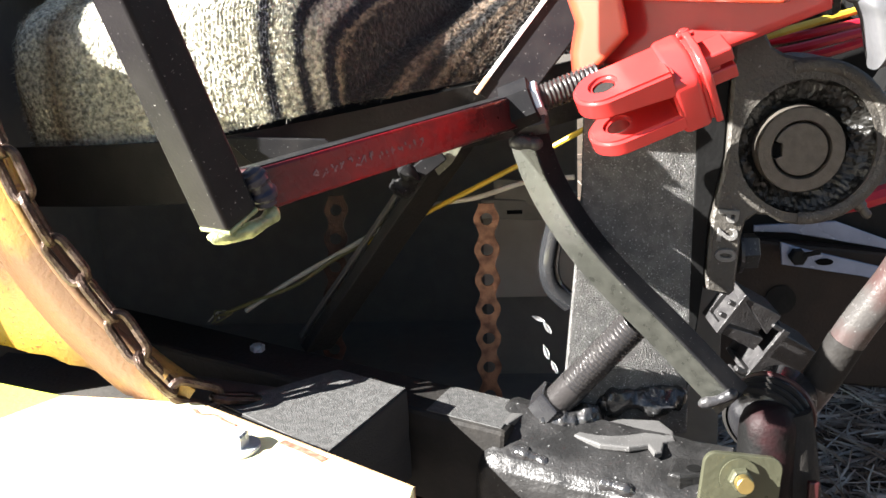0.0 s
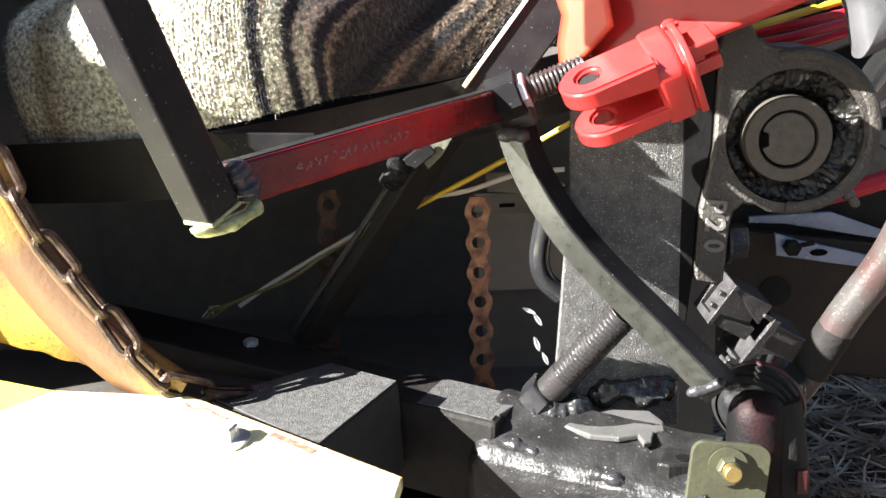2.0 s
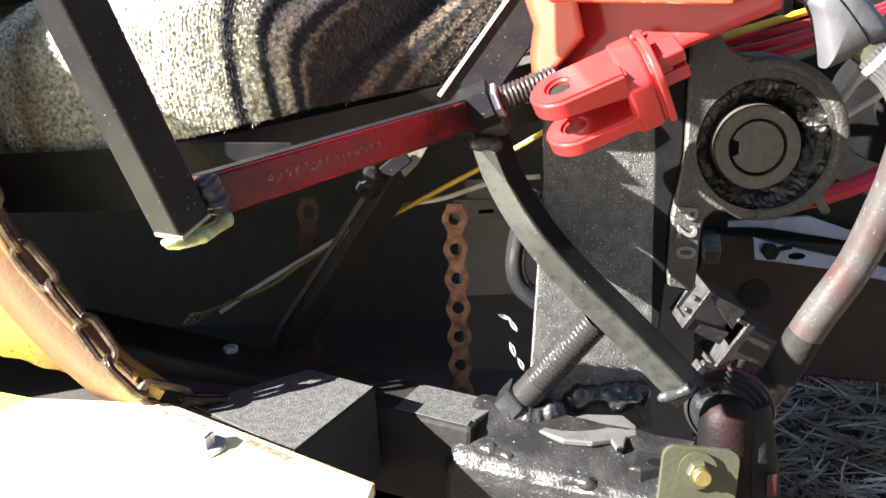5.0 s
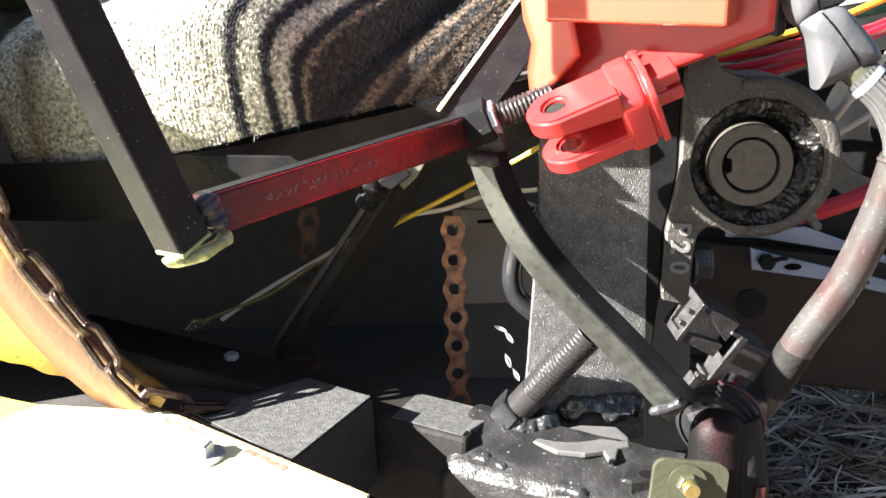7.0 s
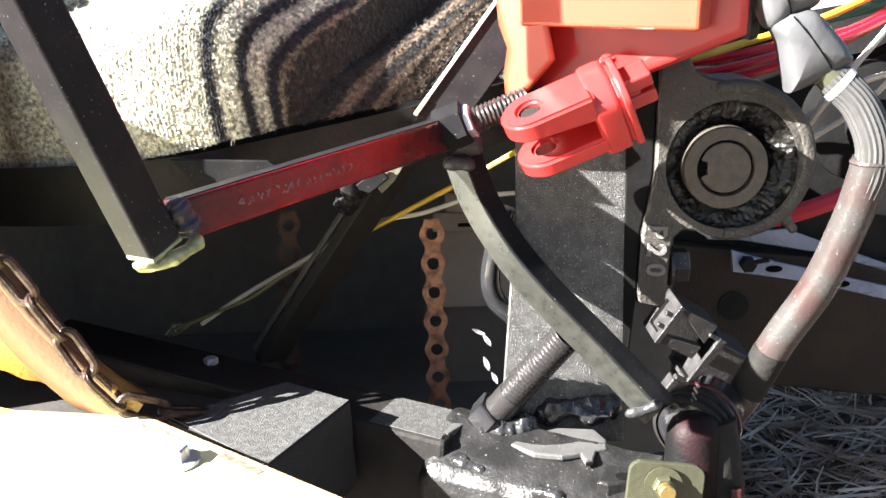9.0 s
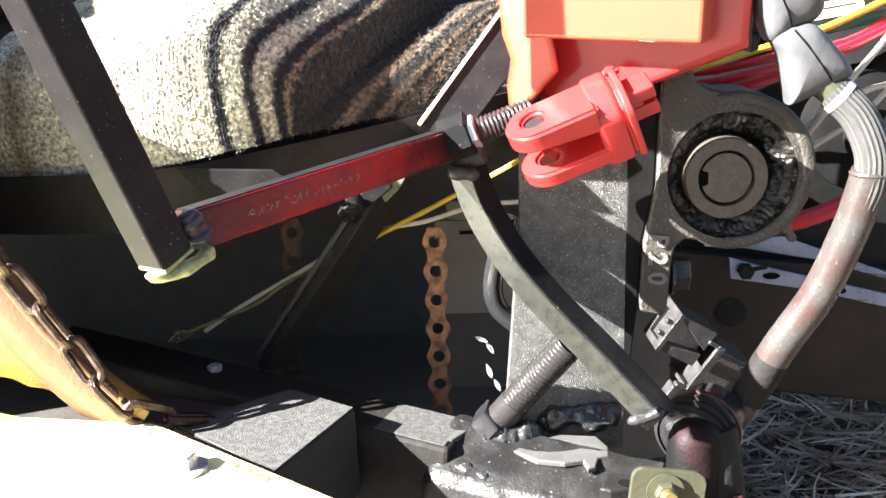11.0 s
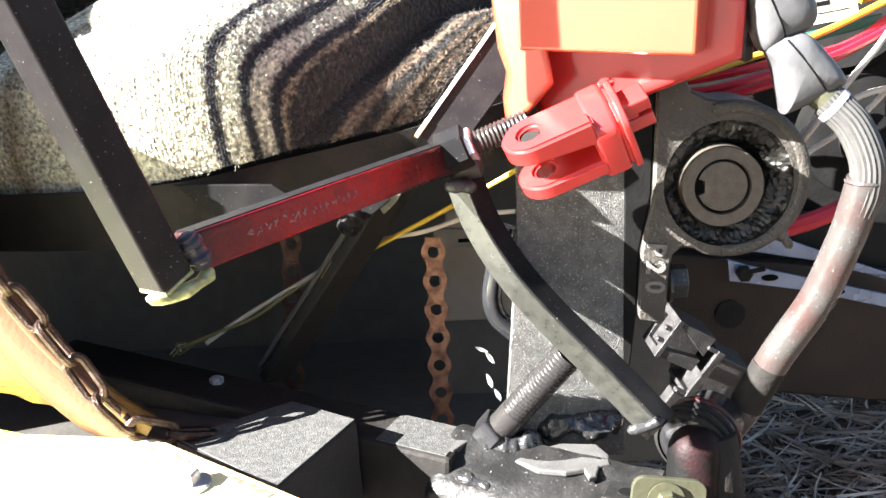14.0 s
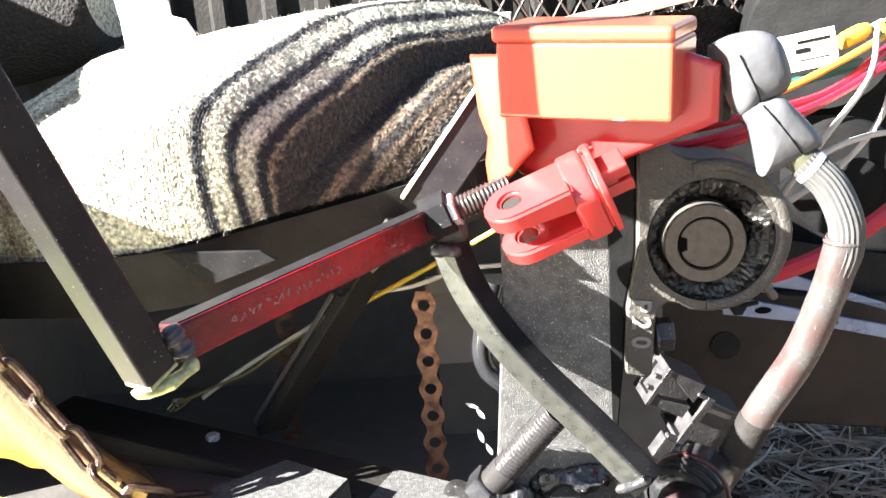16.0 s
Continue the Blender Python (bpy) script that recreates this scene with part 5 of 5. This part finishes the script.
part("plate", prism([(-0.010, 0.408), (0.020, 0.406), (0.022, 0.386), (-0.009, 0.388)], 0.742, 0.745, 0.0006), DULL_STEEL, rail2, "pale grey steel plate")
part("slot", box_at(bmesh.new(), (0.006, 0.7405, 0.3815), (0.012, 0.001, 0.003), bevel=0), INK, rail2)
part("lower_sheet", box_at(bmesh.new(), (0.03, 0.78, 0.335), (0.10, 0.004, 0.07), bevel=0.001), DUSTY_SHEET, rail2, "dusty brown sheet")
inner = thing("inner_sheet", "black inner sheet behind the post", "panel")
part("sheet", box_at(bmesh.new(), (0.08, 0.80, 0.25), (0.20, 0.006, 0.20), bevel=0.001), BLACK_MATT, inner)
bulk = thing("engine_bulkhead", "black sheet bulkhead behind the motor and wires", "panel", kind="structure")
part("sheet", box_at(bmesh.new(), (0.45, 1.0, 0.425), (0.60, 0.006, 0.33), bevel=0.001), SHADE_BLACK, bulk)


def motor():
    t = thing("electric_motor", "black round motor housing with a small paper label", "motor")
    o, ax = Vector((0.27, 0.73, 0.535)), Vector((0.35, 0.9, 0.05)).normalized()
    part("housing", lathe([(0, 0.02), (0.002, 0.055), (0.010, 0.062), (0.05, 0.064), (0.055, 0.068), (0.16, 0.068)], o + Vector((0.03, 0.03, 0.02)), ax, 48), SHADE_BLACK, t, smooth=True)
    part("flange", lathe([(0, 0.03), (0.003, 0.042), (0.02, 0.044), (0.03, 0.044)], (0.300, 0.69, 0.455), (0.1, 1, 0.05), 40), SHADE_BLACK, t, smooth=True)
    part("hub", lathe([(0, 0.012), (0.003, 0.020), (0.02, 0.020)], (0.300, 0.680, 0.455), (0.1, 1, 0.05), 30), SHADE_BLACK, t, smooth=True)
    return t


motor()
label = thing("paper_label", "small off-white paper label with two lines of black print", "label")
m = Matrix.Translation((0.268, 0.690, 0.553)) @ basis((1, -0.1, 0.14), (-0.14, 0.1, 1))
bm = box_at(bmesh.new(), (0, 0, 0), (0.040, 0.0006, 0.026), bevel=0)
bm.transform(m)
paper = part("paper", bm, LABEL, label)
for x, z, w, h in ((0.005, 0.0065, 0.022, 0.0020), (-0.003, 0.0005, 0.010, 0.0032), (0.004, -0.006, 0.022, 0.0006)):
    bm = box_at(bmesh.new(), (x, -0.0006, z), (w, 0.0005, h), bevel=0)
    bm.transform(m)
    part("print_bar", bm, INK, paper, "black print")

wire("red_cable", "thick red cable passing behind the bearing", [(0.20, 0.655, 0.395), (0.242, 0.650, 0.405), (0.275, 0.650, 0.418), (0.31, 0.650, 0.441), (0.36, 0.65, 0.48)], 0.0065, WIRE_RED, "cable")
for k, pts in enumerate(([(0.14, 0.63, 0.503), (0.17, 0.62, 0.505), (0.209, 0.62, 0.513), (0.26, 0.64, 0.522), (0.33, 0.68, 0.545)], [(0.14, 0.64, 0.498), (0.175, 0.63, 0.499), (0.21, 0.63, 0.505), (0.27, 0.66, 0.520), (0.34, 0.69, 0.55)],
                         [(0.15, 0.65, 0.508), (0.18, 0.64, 0.512), (0.22, 0.64, 0.519), (0.28, 0.67, 0.527), (0.35, 0.72, 0.56)])):
    wire("red_wire", "red insulated wire in a loose bundle", pts, 0.0030, WIRE_RED)
wire("yellow_wire", "yellow insulated wire crossing the motor", [(0.15, 0.62, 0.512), (0.20, 0.64, 0.522), (0.25, 0.66, 0.533), (0.31, 0.69, 0.553), (0.36, 0.72, 0.572)], 0.0026, WIRE_YELLOW)
wire("green_wire", "dark green wire behind the label", [(0.24, 0.68, 0.528), (0.28, 0.70, 0.534), (0.31, 0.70, 0.540)], 0.004, WIRE_GREEN)
for pts in ([(0.230, 0.66, 0.44), (0.238, 0.63, 0.47), (0.262, 0.63, 0.502), (0.30, 0.66, 0.535), (0.32, 0.70, 0.565)], [(0.22, 0.64, 0.455), (0.255, 0.63, 0.487), (0.30, 0.65, 0.497), (0.36, 0.68, 0.49)], [(0.245, 0.65, 0.455), (0.28, 0.65, 0.478), (0.31, 0.66, 0.51), (0.325, 0.68, 0.55)]):
    wire("white_wire", "thin white wire looping beside the motor", pts, 0.0021, WIRE_WHITE)
for p, q in (((0.295, 0.70, 0.556), (0.318, 0.71, 0.564)), ((0.333, 0.72, 0.562), (0.36, 0.73, 0.573))):
    t = thing("crimp_terminal", "yellow crimp terminal on red wires", "terminal")
    part("sleeve", lathe([(0, 0.0055), (0.004, 0.0062), (0.018, 0.0062), (0.024, 0.0045)], p, Vector(q) - Vector(p), 16), WIRE_YELLOW, t, smooth=True)
    part("tongue", bar(q, Vector(q) + (Vector(q) - Vector(p)) * 0.5, 0.006, 0.002, bevel=0.0004), ZINC, t)

# ---- far things over the blanket ----
rear = thing("rear_panel", "black ribbed plastic panel behind the blanket", "panel")
part("sheet", box_at(bmesh.new(), (-0.18, 1.02, 0.60), (0.80, 0.01, 0.30), bevel=0.003), DEEP, rear)
for k in range(9):
    part("rib", box_at(bmesh.new(), (-0.34 + 0.055 * k, 1.012, 0.60), (0.022, 0.012, 0.30), bevel=0.005), DEEP, rear)
white = thing("white_sheet", "bright white sheet standing behind the blanket", "sheet")
part("sheet", prism([(-0.247, 0.650), (-0.205, 0.650), (-0.201, 0.614), (-0.190, 0.610), (-0.184, 0.599), (-0.191, 0.560), (-0.240, 0.555), (-0.242, 0.612)], 0.758, 0.762, 0.001), WHITE, white)
roll = thing("rolled_blanket", "dark striped wool blanket rolled up behind, its shade put into the colour", "blanket")
bm = bmesh.new()
lay = bm.loops.layers.uv.new("UVMap")
n, k = 40, 30
rows = [[bm.verts.new((-0.56 + 0.275 * i / n, 0.86 + 0.06 * math.cos(2 * math.pi * j / k), 0.600 + 0.045 * i / n + (0.066 - (0.02 if i == n else 0.007 if i == n - 1 else 0)) * math.sin(2 * math.pi * j / k))) for j in range(k)] for i in range(n + 1)]
for i in range(n):
    for j in range(k):
        f = bm.faces.new((rows[i][j], rows[i][(j + 1) % k], rows[i + 1][(j + 1) % k], rows[i + 1][j]))
        f.smooth = True
        # Only the brown stripe range is used, to paint the roll as shaded.
        start = (j * 6 / k) % 1.0
        for loop, (ii, jj) in zip(f.loops, ((i, j), (i, j + 1), (i + 1, j + 1), (i + 1, j))):
            loop[lay].uv = (0.700 + 0.011 * (start + (jj - j) * 6 / k), ii / n)
bm.faces.new(rows[-1])
part("cloth", bm, WOOL, roll)
mesh = thing("wire_mesh", "brown expanded metal mesh behind the red box", "mesh")
for s in (-1, 1):
    for k in range(14):
        part("strand", tube([(0.04 + 0.02 * k, 0.99, 0.56), (0.04 + 0.02 * k + s * 0.06, 0.99, 0.66)], 0.0016, 6, 1), BROWN, mesh)
plank = thing("wood_plank", "weathered plank lying over the frame", "plank")
part("plank", bar((0.10, 0.90, 0.573), (0.36, 0.92, 0.612), 0.03, 0.012, bevel=0.001), WOOD, plank)
part("white_edge", bar((0.10, 0.883, 0.576), (0.22, 0.885, 0.594), 0.003, 0.004, bevel=0.0005), WHITE, plank)


def far_bush():
    """Many small leaves in a loose mass, in the open beyond the machine."""
    rng = random.Random(17)
    bm = bmesh.new()
    for _ in range(5000):
        c = Vector((rng.gauss(0.9, 0.8), rng.gauss(4.0, 0.35), 0.15 + rng.random() * 1.1))
        a, b = rng.uniform(0, 6.3), rng.gauss(0, 0.7)
        d = Vector((math.cos(a), math.sin(a) * 0.6, b)).normalized() * rng.uniform(0.03, 0.06)
        w = d.cross(Vector((rng.gauss(0, 1), rng.gauss(0, 1), rng.gauss(0, 1)))).normalized() * d.length * 0.45
        bm.faces.new([bm.verts.new(c + k) for k in (-d, w, d, -w)])
    return tagged(part("bush", bm, LEAF), "sunlit green bush in the open beyond the machine", "bush", kind="stuff")


far_bush()


def sun_fleck(at, way, size):
    """A small white leaf shape, curled along its rib, in place of a sun fleck."""
    t = bmesh.new()
    m = Matrix.Translation(at) @ basis(way, (0.2, -1, 0.1))
    rows = []
    for k in range(7):
        f = k / 6
        w = math.sin(math.pi * (0.04 + 0.92 * f)) * size * 0.15
        rows.append([t.verts.new(m @ Vector((size * (f - 0.5), sy * w, 0.15 * size * (abs(sy) - f * f)))) for sy in (-1, 0, 1)])
    for a, b in zip(rows, rows[1:]):
        for k in range(2):
            t.faces.new((a[k], a[k + 1], b[k + 1], b[k]))
    bmesh.ops.solidify(t, geom=t.faces[:], thickness=0.0003)
    return tagged(part("sun_fleck", t, WHITE, smooth=True), "small white leaf shape standing in for a sun fleck beside the post", "leaf", "dried leaves")


# White shapes set where flecks of sunlight fall beside the post.
for at, way, size in (((0.018, 0.572, 0.352), (0.8, 0, -0.4), 0.009), ((0.023, 0.572, 0.346), (0.5, 0, -0.8), 0.010), ((0.022, 0.572, 0.330), (0.3, 0, -0.9), 0.011), ((0.027, 0.572, 0.320), (0.4, 0, -0.9), 0.010)):
    sun_fleck(at, way, size)
